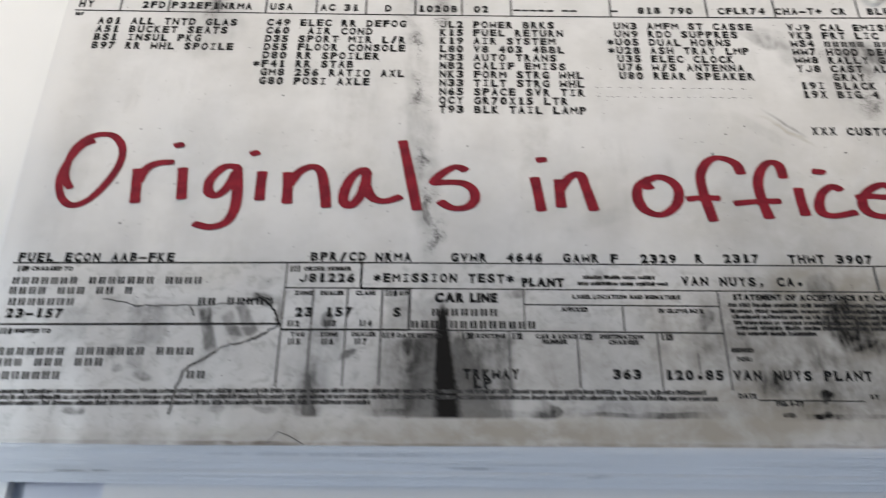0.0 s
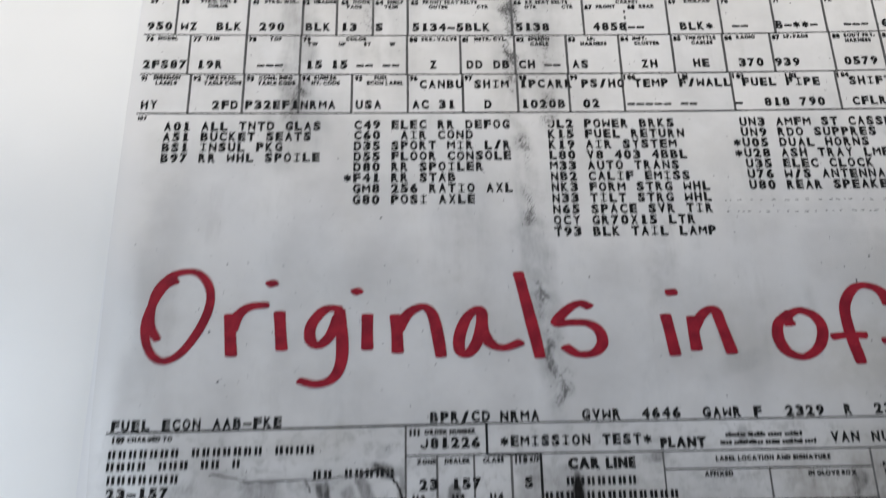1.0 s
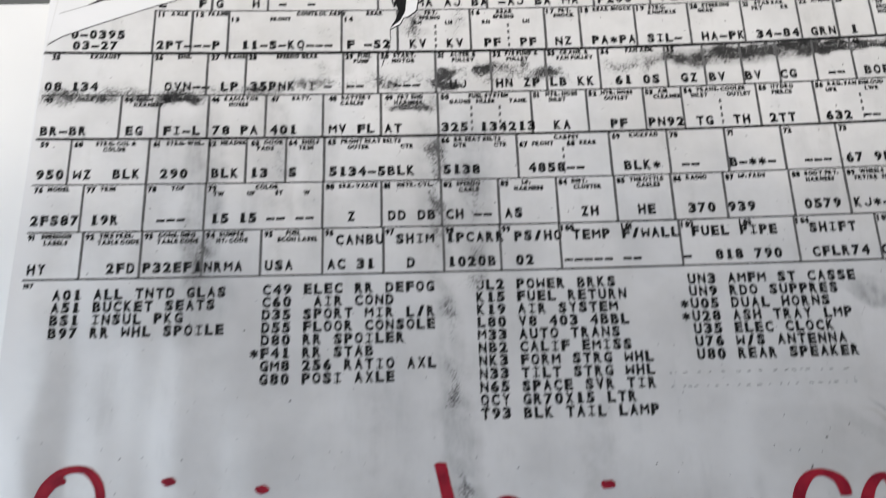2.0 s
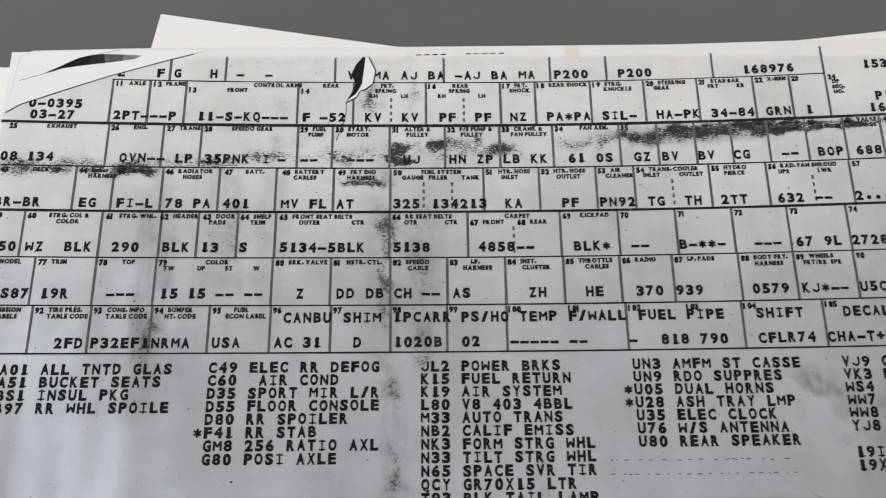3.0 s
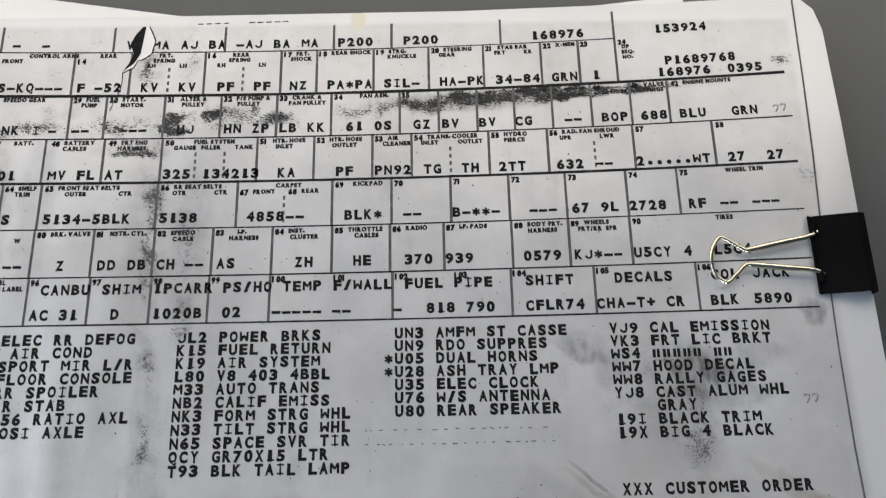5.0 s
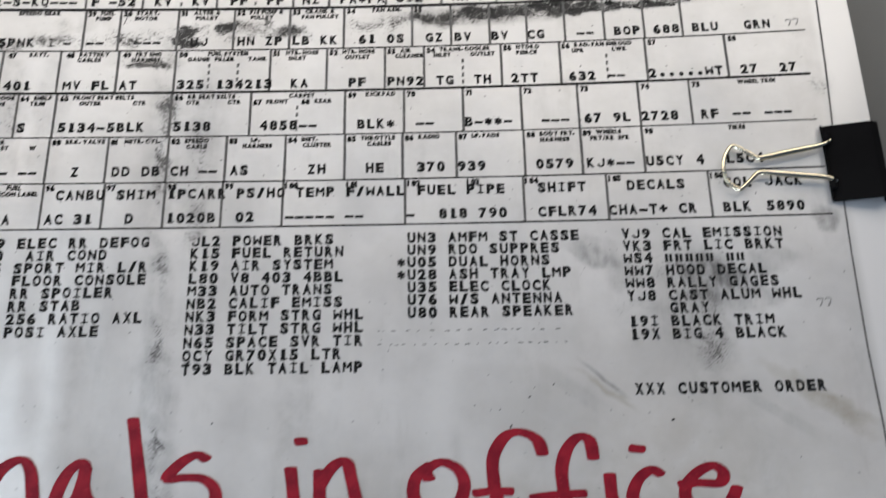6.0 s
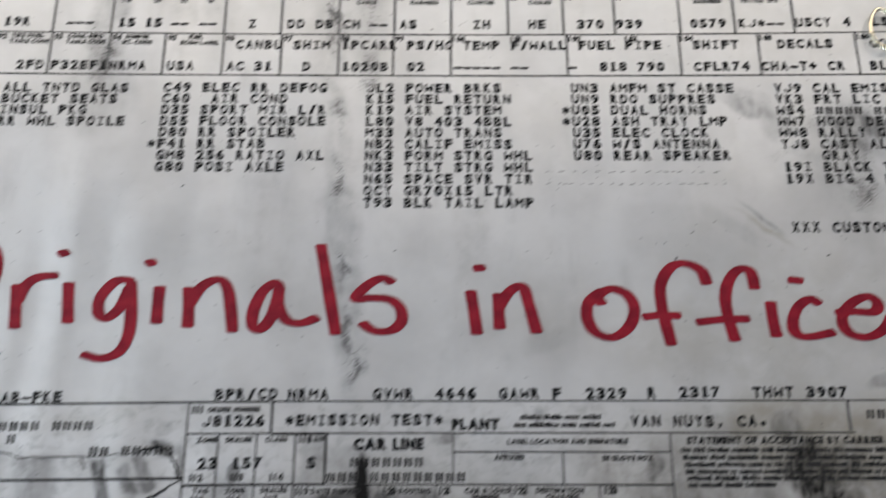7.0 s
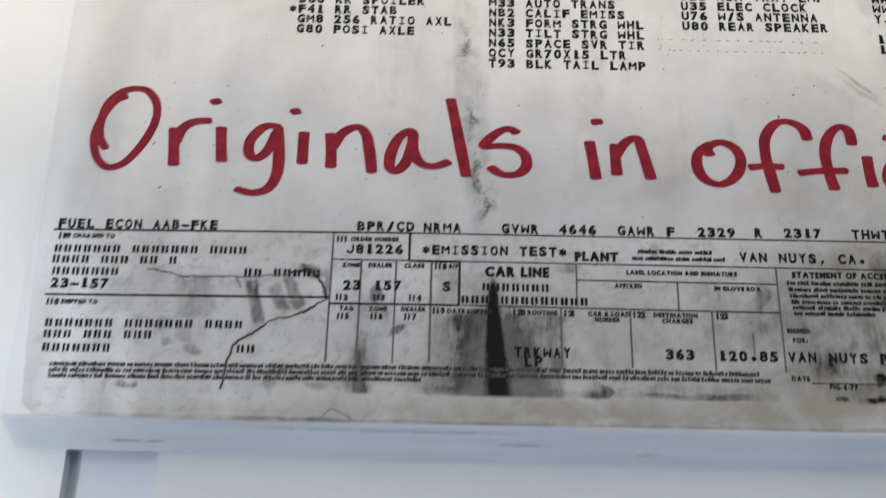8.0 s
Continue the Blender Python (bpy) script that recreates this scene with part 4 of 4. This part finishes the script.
caption("107", 33.5, 127.6, 1.1)
# captions too worn to read
for x0, x1, y in ((56.2, 61.8, 176.5), (66.2, 73.6, 176.5), (226.0, 234.0, 188.8), (239.0, 245.4, 188.8), (237.0, 245.0, 187.2)):
    flat_bars(x0, x1, y, 1.05, bowed, 0.5, FAINT_INK)

# dotted remains of a rule under the options
random.seed(3)
for y in (103.6, 100.4):
    x = 187.0
    while x < 231:
        w = random.uniform(0.3, 1.3)
        strip([(x, y + random.uniform(-0.15, 0.15)), (x + w, y + random.uniform(-0.15, 0.15))], 0.22, GREY_INK, "dashed_line")
        x += w + random.uniform(0.6, 2.6)

# stumps of a cut-off line of print at the upper edge, and faint ditto marks at the right
for i in range(11):
    if i not in (4, 5):
        x = 141.0 + i * 2.3
        strip([(x, 212.0 + 0.05 * i), (x + 1.5, 212.05 + 0.05 * i)], 0.3, BLACK_INK, "dashed_line")
for x, y in ((290.6, 107.8), (292.6, 107.9), (294.4, 183.4), (296.4, 183.7)):
    strip([(x - 0.2, y + 1.5), (x, y + 2.0), (x + 1.2, y + 1.9), (x + 0.9, y + 0.9), (x + 0.3, y)], 0.42, PALE_INK, "ditto_mark")

# ---- the lower form ----
for points, width in (
    (((35.4, 48.0), (123.7, 48.0)), 0.5), (((123.7, 48.0), (253, 48.0)), 0.36), (((253, 48.0), (299, 48.2)), 0.36),
    (((123.3, 48.0), (123.3, 40.9)), 0.6), (((123.3, 40.9), (135.6, 40.9)), 0.6), (((135.6, 40.9), (135.6, 30.1)), 0.6),
    (((104.5, 30.1), (135.6, 30.1)), 0.55), (((36.0, 31.6), (104.6, 31.6)), 0.55), (((104.4, 41.1), (123.3, 41.0)), 0.34),
    (((135.6, 41.0), (254, 40.9)), 0.36), (((135.6, 30.1), (212.2, 29.8)), 0.36), (((163.8, 36.9), (212.2, 36.8)), 0.34),
):
    strip(list(points), width, RULE_INK, bend=level)
for x, y0, y1, width in ((104.5, 16.0, 48.0, 0.5), (111.7, 16.2, 40.8, 0.5), (120.2, 16.1, 40.8, 0.5), (128.8, 16.2, 40.8, 0.55), (147.6, 16.2, 30, 0.34),
                         (160.0, 15.6, 30, 0.5), (176.5, 16, 29.6, 0.5), (196.0, 15.6, 29.8, 0.5), (212.3, 15.6, 40.6, 0.5), (163.9, 30.4, 41.0, 0.45),
                         (188.2, 30.2, 36.8, 0.45), (253.0, 41.2, 48.2, 0.7), (205.3, 19.4, 24.6, 0.34)):
    strip([(x, level(x, y0)), (x, level(x, y1))], width, GREY_INK)
for text, x, y, pitch in (("FUEL ECON AAB-FKE", 36.4, 48.5, 2.34), ("BPR/CD", 110.2, 48.6, 2.42), ("NRMA", 126.6, 48.5, 2.42), ("GVWR", 145.8, 48.5, 2.42), ("4646", 159.9, 48.6, 2.42),
                          ("GAWR F", 174.3, 48.6, 2.42), ("2329", 194.0, 48.6, 2.42), ("R", 208.0, 48.7, 2.42), ("2317", 215.2, 48.8, 2.42), ("THWT 3907", 231.8, 48.8, 2.45),
                          ("J81226", 107.8, 42.7, 2.4), ("*EMISSION TEST*", 126.4, 42.8, 2.38), ("VAN NUYS, CA.", 203.7, 42.4, 2.4), ("23", 107.6, 33.6, 2.4), ("157", 115.0, 33.6, 2.4),
                          ("S", 131.6, 33.6, 2.4), ("TRKWAY", 148.8, 18.1, 2.3), ("LP", 151.2, 15.9, 2.4), ("363", 184.4, 18.3, 2.4), ("120.85", 196.8, 18.2, 2.4),
                          ("VAN NUYS PLANT", 213.0, 18.2, 2.4), ("23-157", 37.0, 33.4, 2.4)):
    typed(text, x, y, pitch, 2.15, level)
for text, x, y, height in (("PLANT", 163.6, 41.8, 2.1), ("CAR LINE", 141.8, 37.5, 2.2)):
    lettering(text, x, y, height * 0.5, height, BLACK_INK, "printed_caption", level, 0.06, False)
for words, x, y in (((7, 7, 4), 36.4, 42.2), ((4, 3, 2, 1), 36.3, 39.5), ((7,), 36.8, 36.5), ((2, 5), 83.4, 36.6), ((7, 7, 4), 37.2, 23.8), ((3, 3, 3), 37.3, 21.1),
                    ((7,), 37.5, 17.9), ((2,), 83.4, 18.0), ((7,), 141.1, 33.8), ((13,), 136.1, 30.6), ((5,), 257.0, 44.0)):
    bars(words, x, y, 2.38, 2.0, level)
for text, x, y in (("109 CHARGED TO", 37.0, 45.9), ("110 SHIPPED TO", 36.8, 29.4), ("111 ORDER NUMBER", 105.4, 45.8), ("ZONE", 107, 39.2), ("DEALER", 113.4, 39.2), ("CLASS", 122.2, 39.2),
                   ("118 S/F", 129.6, 39.2), ("112", 106, 31.2), ("113", 115, 31.2), ("114", 123.6, 31.2), ("TAG", 107, 28.4), ("ZONE", 114, 28.4), ("DEALER", 121.8, 28.4), ("115", 106.6, 26.6),
                   ("116", 114.6, 26.6), ("117", 122.6, 26.6), ("119 DATE SHIPPED", 129.4, 28.2), ("120 ROUTING", 148.6, 28.2), ("121", 160.8, 28.2), ("CAR & LOAD", 166.4, 28.2),
                   ("NUMBER", 168, 26.8), ("122", 177.2, 28.2), ("DESTINATION", 182, 28.2), ("CHARGES", 184, 26.8), ("123", 197, 28.2), ("LABEL LOCATION AND SIGNATURE", 176, 38.6),
                   ("AFFIXED", 173, 35.2), ("IN GLOVE BOX", 197, 35.0), ("SIGNED", 213.4, 25.0), ("FOR:", 214.6, 22.8), ("DATE", 213.4, 13.8), ("BY", 244.5, 13.8), ("FIG. 6-77", 222.0, 12.0)):
    number, _, words = text.partition(" ")
    if number.isdigit():
        for k, digit in enumerate(number):
            caption(digit, x + 0.92 * k, y - 0.2, 1.35, level)
        text, x = words, x + 3.4
    if text:
        caption(text, x, y, 1.0, level)
lettering("STATEMENT OF ACCEPTANCE BY CARRIER", 216.0, 38.6, 0.7, 1.35, BLACK_INK, "printed_caption", level, 0.06, False)
strip([(218, 13.6), (243, 13.6)], 0.3, RULE_INK)
strip([(248, 13.6), (272, 13.7)], 0.3, RULE_INK)
for y, x0, x1 in ((44.2, 179.0, 197.5), (42.5, 177.5, 201.0), (37.0, 214.6, 262), (35.4, 214.8, 262), (33.9, 215, 262), (32.4, 215.2, 262), (31.0, 215.4, 262), (29.6, 215.6, 234)):
    flat_bars(x0, x1, y - 0.35, 1.15, level, 0.5, FAINT_INK)
for y, x0, x1 in ((14.65, 40.0, 207), (13.25, 40.0, 207), (11.9, 40.1, 122)):
    flat_bars(x0, x1, y - 0.2, 1.2, level, 0.3)


# ---- tears, creases and streaks that the copier took up ----
def blot(points, mat, z=LIFT * 1.6, name="toner_patch"):
    verts = [(x / 1000, y / 1000, z) for x, y in points]
    return child(name, verts, [tuple(range(len(points)))], mat, SHEET)


blot([(126.4, 211.4), (124.6, 209.0), (123.4, 206.0), (124.6, 203.2), (123.6, 200.3), (122.1, 197.8), (124.9, 200.2), (126.3, 202.9), (126.8, 207.2), (127.2, 211.4)], BLACK_INK)
blot([(127.3, 211.4), (126.9, 207.2), (126.4, 202.9), (125.0, 200.2), (122.3, 197.9), (125.2, 199.2), (126.9, 201.5), (129.2, 203.0), (129.9, 206.8), (128.9, 209.5), (128.0, 211.4)], WHITE, LIFT * 1.3, "copied_flap")
strip([(128.1, 211.4), (129.0, 209.6), (130.1, 207.0), (129.5, 203.2), (127.4, 201.4), (125.9, 200.9), (125.0, 199.0), (122.2, 197.4)], 0.34, RULE_INK, "crease", LIFT * 1.6)
strip([(122.2, 197.5), (122.3, 194.6), (121.9, 192.0), (120.8, 189.2), (119.9, 186.2)], 0.24, FAINT_INK, "crease", LIFT * 1.6)
# the slit under the folded corner, black at its deep end and paling along the fold
SLIT_UPPER = [(40.6, 206.9), (45.0, 209.3), (48.5, 211.2), (52.0, 212.2), (55.5, 212.5), (61.0, 212.3), (65.9, 212.0)]
SLIT_LOWER = [(40.9, 206.7), (44.1, 208.0), (49.0, 208.8), (52.2, 209.2), (56.1, 209.7), (60.5, 210.3), (64.0, 210.9)]
for k, mat in enumerate((FAINT_INK, BLACK_INK, BLACK_INK, FAINT_INK, GREY_INK, PALE_INK)):
    blot([SLIT_LOWER[k], SLIT_LOWER[k + 1], SLIT_UPPER[k + 1], SLIT_UPPER[k]], mat, LIFT * 1.6)
blot([(31.2, 195.4), (35.0, 197.4), (46, 201.6), (58.3, 206.0), (74, 210.9), (84, 213.8), (60, 213.9), (36, 213.2), (33, 211.6)], WHITE, LIFT * 1.4, "copied_flap")
strip([(31.4, 194.8), (35.0, 197.2), (46, 201.4), (58.3, 205.9), (74.0, 210.7), (80, 212.4)], 0.24, FAINT_INK, "crease", LIFT * 1.6)
strip([(33.4, 204.3), (44, 207.8), (54.3, 212.6), (60, 213.8)], 0.16, GREY_INK, "crease", LIFT * 1.6)
# the zigzag fold of the lower left part: a pale broad stroke with a darker heart
for points, width, mat in (
    (((59.8, 37.5), (65.5, 36.6), (68.0, 35.7), (74.8, 35.8), (83.5, 36.0), (93.4, 36.7), (99.0, 38.6)), 0.3, GREY_INK),
    (((81.8, 35.6), (83.0, 33.2)), 0.4, PALE_INK),
    (((94.6, 37.2), (99.0, 38.3), (101.6, 35.8), (103.2, 33.6), (104.0, 31.1)), 0.55, RULE_INK),
    (((97.2, 39.4), (99.6, 38.0), (102.0, 36.9)), 0.4, FAINT_INK),
    (((104.2, 31.0), (102.4, 30.2), (99.4, 28.0), (95.8, 26.5), (90.9, 25.6), (89.5, 24.1)), 0.34, GREY_INK),
    (((89.5, 24.2), (86.9, 22.3), (84.0, 20.8), (82.4, 19.0), (82.3, 17.8), (81.4, 15.5), (81.1, 12.0), (80.5, 9.0)), 0.72, PALE_INK),
    (((101.4, 29.4), (99.4, 28.1), (96.8, 27.0)), 0.6, GREY_INK),
    (((111.8, 18), (112.4, 13.8), (113.5, 9.2)), 0.5, GREY_INK),
):
    for reach, wide, tone, high in ((0.22, width, mat, 1.6), (0.16, width * 0.5, RULE_INK if mat is RULE_INK else FAINT_INK if mat is PALE_INK else GREY_INK, 1.75)):
        rough = []
        for (ax, ay), (bx, by) in zip(points, points[1:]):
            rough += [(ax + (bx - ax) * f + random.uniform(-reach, reach), ay + (by - ay) * f + random.uniform(-reach, reach)) for f in (0.0, 0.2, 0.4, 0.6, 0.8)]
        rough.append(points[-1])
        strip(rough, wide, tone, "crease", LIFT * high)


strip([(104.0, 2.6), (106.4, 5.2), (108.8, 4.4), (112.4, 2.4)], 0.2, GREY_INK, "crease", LIFT * 1.6)


def flecks():
    """Loose toner flecks all over the sheet."""
    random.seed(21)
    verts, faces = [], []
    for i in range(900):
        x, y = random.uniform(36, 298), random.uniform(8, 210)
        a, b, turn = random.uniform(0.06, 0.36) * random.random() ** 0.5, random.uniform(0.05, 0.15), random.uniform(0, math.pi)
        start = len(verts)
        for k in range(6):
            u, v = a * math.cos(k * math.pi / 3) * random.uniform(0.7, 1.2), b * math.sin(k * math.pi / 3) * random.uniform(0.7, 1.2)
            verts.append(((x + u * math.cos(turn) - v * math.sin(turn)) / 1000, (y + u * math.sin(turn) + v * math.cos(turn)) / 1000, LIFT * 1.3))
        faces.append(tuple(range(start, start + 6)))
    tagged(child("toner_speckle", verts, faces, FAINT_INK, SHEET), kind="stuff")


flecks()


def marks():
    """The larger specks that stand alone on the sheet: place and length."""
    for x, y, size in ((60.1, 58.5, 1.1), (61.8, 57.6, 0.5), (60.2, 87.7, 0.8), (57.1, 70.5, 1.0), (74.2, 87.1, 0.7), (59.9, 80.4, 0.5), (98.2, 99.6, 0.9), (78.2, 60.6, 0.5),
                       (217.1, 81.6, 1.2), (221.5, 88.0, 0.9), (214.7, 85.3, 0.6), (227.2, 90.8, 0.7), (150.2, 83.3, 0.8), (253.6, 82.4, 1.0), (239.0, 172.2, 0.9), (298.0, 116.2, 0.7)):
        turn = random.uniform(0.2, 1.3)
        rim = []
        for k in range(9):
            a, r = k * 2 * math.pi / 9, random.uniform(0.55, 1.1)
            u, v = size * 0.5 * r * math.cos(a), size * 0.26 * r * math.sin(a)
            rim.append((x + u * math.cos(turn) - v * math.sin(turn), y + u * math.sin(turn) + v * math.cos(turn)))
        blot(rim, FAINT_INK, LIFT * 1.45, "toner_fleck")


marks()
for y, x1 in ((53.2, 287.5), (51.3, 286), (49.5, 284.5)):
    flat_bars(279.6, x1, y, 1.1, level, 0.5, FAINT_INK)


# ---- red handwriting ----
def smooth(points, steps=7):
    out = []
    n = len(points)
    for i in range(n - 1):
        p = [Vector(points[min(max(i + k, 0), n - 1)]) for k in (-1, 0, 1, 2)]
        for s in range(steps):
            t = s / steps
            out.append(0.5 * ((2 * p[1]) + (p[2] - p[0]) * t + (2 * p[0] - 5 * p[1] + 4 * p[2] - p[3]) * t * t + (3 * p[1] - p[0] - 3 * p[2] + p[3]) * t ** 3))
    out.append(Vector(points[-1]))
    return out


def marker(strokes, word, wide=1.45, high=0.85):
    """One letter in felt marker: each stroke is swept by an oval nib, and lies a little over the one before."""
    verts, faces, z = [], [], LIFT * 2
    for text in strokes:
        pts = smooth([tuple(float(v) for v in pair.split(",")) for pair in text.split()])
        n = len(pts)
        rims = []
        for i, p in enumerate(pts):
            d = pts[min(i + 1, n - 1)] - pts[max(i - 1, 0)]
            d = d.normalized() if d.length else Vector((1, 0))
            nx, ny = -d.y, d.x
            h = math.hypot(wide * nx, high * ny)
            grow = 1.0 + 0.04 * math.sin(i * 0.35 + n) + random.uniform(-0.012, 0.012)
            off = Vector((wide * wide * nx / h, high * high * ny / h)) * grow
            rims.append((p - off, p + off, d))
        for i, (a, b, d) in enumerate(rims):
            zz = z + 0.00006 * i / n
            verts += [(a.x / 1000, a.y / 1000, zz), (b.x / 1000, b.y / 1000, zz)]
            k = len(verts)
            if i:
                faces.append((k - 4, k - 2, k - 1, k - 3))
        for end, sign in ((0, -1), (n - 1, 1)):
            a, b, d = rims[end]
            mid, half = (a + b) / 2, (b - a) / 2
            reach = 0.42 * math.hypot(wide * d.x, high * d.y)
            start, zz = len(verts), z + 0.00006 * end / n
            for k in range(7):
                ang = math.pi * k / 6
                q = mid - half * math.cos(ang) + d * sign * reach * math.sin(ang)
                verts.append((q.x / 1000, q.y / 1000, zz))
            faces.append(tuple(range(start, start + 7)))
        z += 0.00003
    child("handwritten_letter", verts, faces, RED_INK, word)


def written_word(letters):
    word = new("handwritten_word")
    word.parent = SHEET
    tagged(word, "word in thick red felt marker")
    for strokes in letters:
        round_one = len(strokes) == 1 and len(strokes[0].split()) > 16
        marker(strokes, word, *((1.12, 0.85) if round_one else ()))


random.seed(5)
written_word((
    ("48.2,83.6 45.5,82.2 43.0,77.9 41.7,72.8 42.2,68.3 44.2,64.8 47.2,63.6 51.0,65.7 54.8,71.4 56.7,77.1 56.3,81.7 53.7,85.1 50.2,85.8 46.7,84.6 43.6,81.0 42.6,75.6 43.0,71.9 44.9,68.8",),
    ("61.8,74.7 62.3,69.3 62.8,64.7", "62.6,71.0 64.0,74.8 66.7,76.7 70.7,77.1"),
    ("73.8,75.2 74.3,70.3 74.8,66.0", "70.8,82.3 72.5,82.8"),
    ("88.6,75.8 84.9,75.8 81.7,72.0 81.6,68.3 83.6,66.9 86.4,69.4 88.2,74.1", "88.4,75.6 89.2,68.5 89.1,62.8 87.3,59.0 83.5,57.6 79.4,58.5"),
    ("95.2,74.3 95.2,70.1 95.3,65.9", "91.8,80.0 93.3,80.5"),
    ("102.0,74.1 102.4,69.6 102.6,65.0", "102.8,70.4 105.0,74.4 108.6,76.2 111.0,74.3 112.3,68.8 113.0,63.9"),
    ("123.1,74.3 122.1,75.4 119.4,73.3 117.6,69.0 117.5,65.3 119.3,64.3 121.6,67.0 122.9,71.6 123.2,74.3", "123.2,74.3 123.3,70.0 125.2,66.6 128.6,65.8 132.3,67.1"),
    ("132.5,84.6 133.9,77.9 135.5,70.1 136.8,63.4",),
    ("149.6,75.6 147.2,76.6 143.9,74.9 141.2,71.7 144.9,71.8 149.0,71.5 151.6,69.5 152.0,66.4 149.8,64.2 145.9,64.0 143.0,65.8",),
))
written_word((
    ("168.1,73.4 168.8,68.8 169.5,63.5", "169.2,79.0 171.2,79.2"),
    ("174.6,72.8 174.6,68.9 174.8,64.7", "174.8,69.7 177.3,73.5 180.3,74.6 181.6,70.7 183.3,63.8"),
))
written_word((
    ("198.6,70.5 198.1,72.5 201.3,74.1 204.9,72.6 206.3,69.2 204.7,65.0 200.8,62.6 196.8,63.9 195.1,67.6 195.9,71.3 199.0,73.6",),
    ("223.8,75.4 222.7,78.6 219.1,80.3 215.6,79.4 212.9,75.3 212.7,70.2 213.5,65.1 214.3,61.0", "208.5,67.4 212.0,67.8 216.6,67.7"),
    ("235.0,74.3 234.4,78.2 231.9,79.0 229.2,76.4 227.8,72.0 228.1,66.9 229.1,62.0", "220.9,66.2 226.0,66.8 232.6,67.0"),
    ("238.3,70.9 238.4,66.9 238.8,63.0", "243.5,76.4 246.2,76.1"),
    ("249.6,70.7 247.6,71.7 244.8,70.0 243.1,66.8 243.3,63.7 246.3,62.8 252.1,63.9",),
    ("253.6,68.5 257.8,68.8 262.4,68.7 263.4,70.9 261.3,72.4 258.0,71.2 255.1,68.6 254.6,65.6 256.3,63.4 260.2,62.8 264.2,64.8 266.1,67.8",),
))


# ---- binder clip ----
def binder_clip():
    clip = new("binder_clip")
    tagged(clip, "black steel binder clip with silver wire handles", "clip")
    clip.location = (0.2975, 0.1438, 0.0)
    # bent sheet steel: lip, jaw, back and lower jaw, seen along the paper's edge
    profile = [(0.0, 0.0012), (0.0009, 0.0002), (0.003, 0.0009), (0.0115, 0.0033), (0.0132, 0.0029), (0.0136, 0.0018), (0.0136, -0.0100), (0.0131, -0.0107),
               (0.0125, -0.0109), (0.003, -0.0098)]
    half, thick = 0.0100, 0.0005
    bm = bmesh.new()
    rows = []
    for i, (x, z) in enumerate(profile):
        ax, az = profile[max(i - 1, 0)]
        bx, bz = profile[min(i + 1, len(profile) - 1)]
        d = math.hypot(bx - ax, bz - az)
        nx, nz = -(bz - az) / d * thick, (bx - ax) / d * thick
        rows.append([bm.verts.new((x, -half, z)), bm.verts.new((x, half, z)), bm.verts.new((x + nx, half, z + nz)), bm.verts.new((x + nx, -half, z + nz))])
    for a, b in zip(rows, rows[1:]):
        for k in range(4):
            bm.faces.new((a[k], a[(k + 1) % 4], b[(k + 1) % 4], b[k]))
    bm.faces.new(rows[0])
    bm.faces.new(list(reversed(rows[-1])))
    bmesh.ops.recalc_face_normals(bm, faces=bm.faces)
    part("body", bm, BLACK_METAL, clip)
    # the rolled eyelets that hold the wire
    for y in (0.0047, -0.0040):
        bm = bmesh.new()
        bmesh.ops.create_cone(bm, cap_ends=True, segments=14, radius1=0.0009, radius2=0.0009, depth=0.003)
        bmesh.ops.rotate(bm, cent=(0, 0, 0), matrix=Matrix.Rotation(radians(90), 3, "X"), verts=bm.verts)
        bmesh.ops.translate(bm, vec=(0.0010, y * 1.35, 0.0014), verts=bm.verts)
        part("eyelet", bm, BLACK_METAL, clip)
    curve = bpy.data.curves.new("wire_handle", "CURVE")
    curve.dimensions, curve.bevel_depth, curve.bevel_resolution, curve.resolution_u = "3D", 0.00060, 3, 8
    # place along the wire and its thickness: heavy arms, a slighter ring with bent corners
    path = [(0.0018, 0.0058, 0.0016, 0.9), (0.0008, 0.0047, 0.0018, 1.0), (-0.0080, 0.0030, 0.0018, 1.45), (-0.0160, 0.0013, 0.0016, 1.3), (-0.0168, 0.0013, 0.0016, 1.0),
            (-0.0174, 0.0016, 0.0016, 0.95), (-0.0196, 0.0031, 0.0016, 0.9), (-0.0218, 0.0045, 0.0016, 0.9), (-0.0226, 0.0047, 0.0016, 0.9), (-0.0234, 0.0044, 0.0016, 0.9),
            (-0.0254, 0.0014, 0.0018, 0.9), (-0.0258, -0.0026, 0.0018, 0.9), (-0.0250, -0.0054, 0.0017, 0.9), (-0.0226, -0.0069, 0.0016, 0.9), (-0.0218, -0.0067, 0.0016, 0.9)]
    path += [(-0.0196, -0.0047, 0.0016, 0.9), (-0.0176, -0.0027, 0.0016, 0.95), (-0.0168, -0.0024, 0.0016, 1.0), (-0.0160, -0.0024, 0.0016, 1.25),
             (-0.0080, -0.0034, 0.0018, 1.4), (0.0008, -0.0041, 0.0018, 1.0), (0.0018, -0.0052, 0.0016, 0.9)]
    spline = curve.splines.new("NURBS")
    spline.points.add(len(path) - 1)
    for point, (px, py, pz, thick_here) in zip(spline.points, path):
        point.co, point.radius = (px, py, pz, 1), thick_here
    spline.order_u, spline.use_endpoint_u = 3, True
    ob = new("wire_handle", curve)
    me = bpy.data.meshes.new_from_object(ob)
    bpy.data.objects.remove(ob)
    bpy.data.curves.remove(curve)
    me.materials.clear()
    me.materials.append(NICKEL)
    for poly in me.polygons:
        poly.use_smooth = True
    wire = new("wire_handle", me)
    wire.parent = clip
    tagged(wire, "bent silver wire handle")


binder_clip()
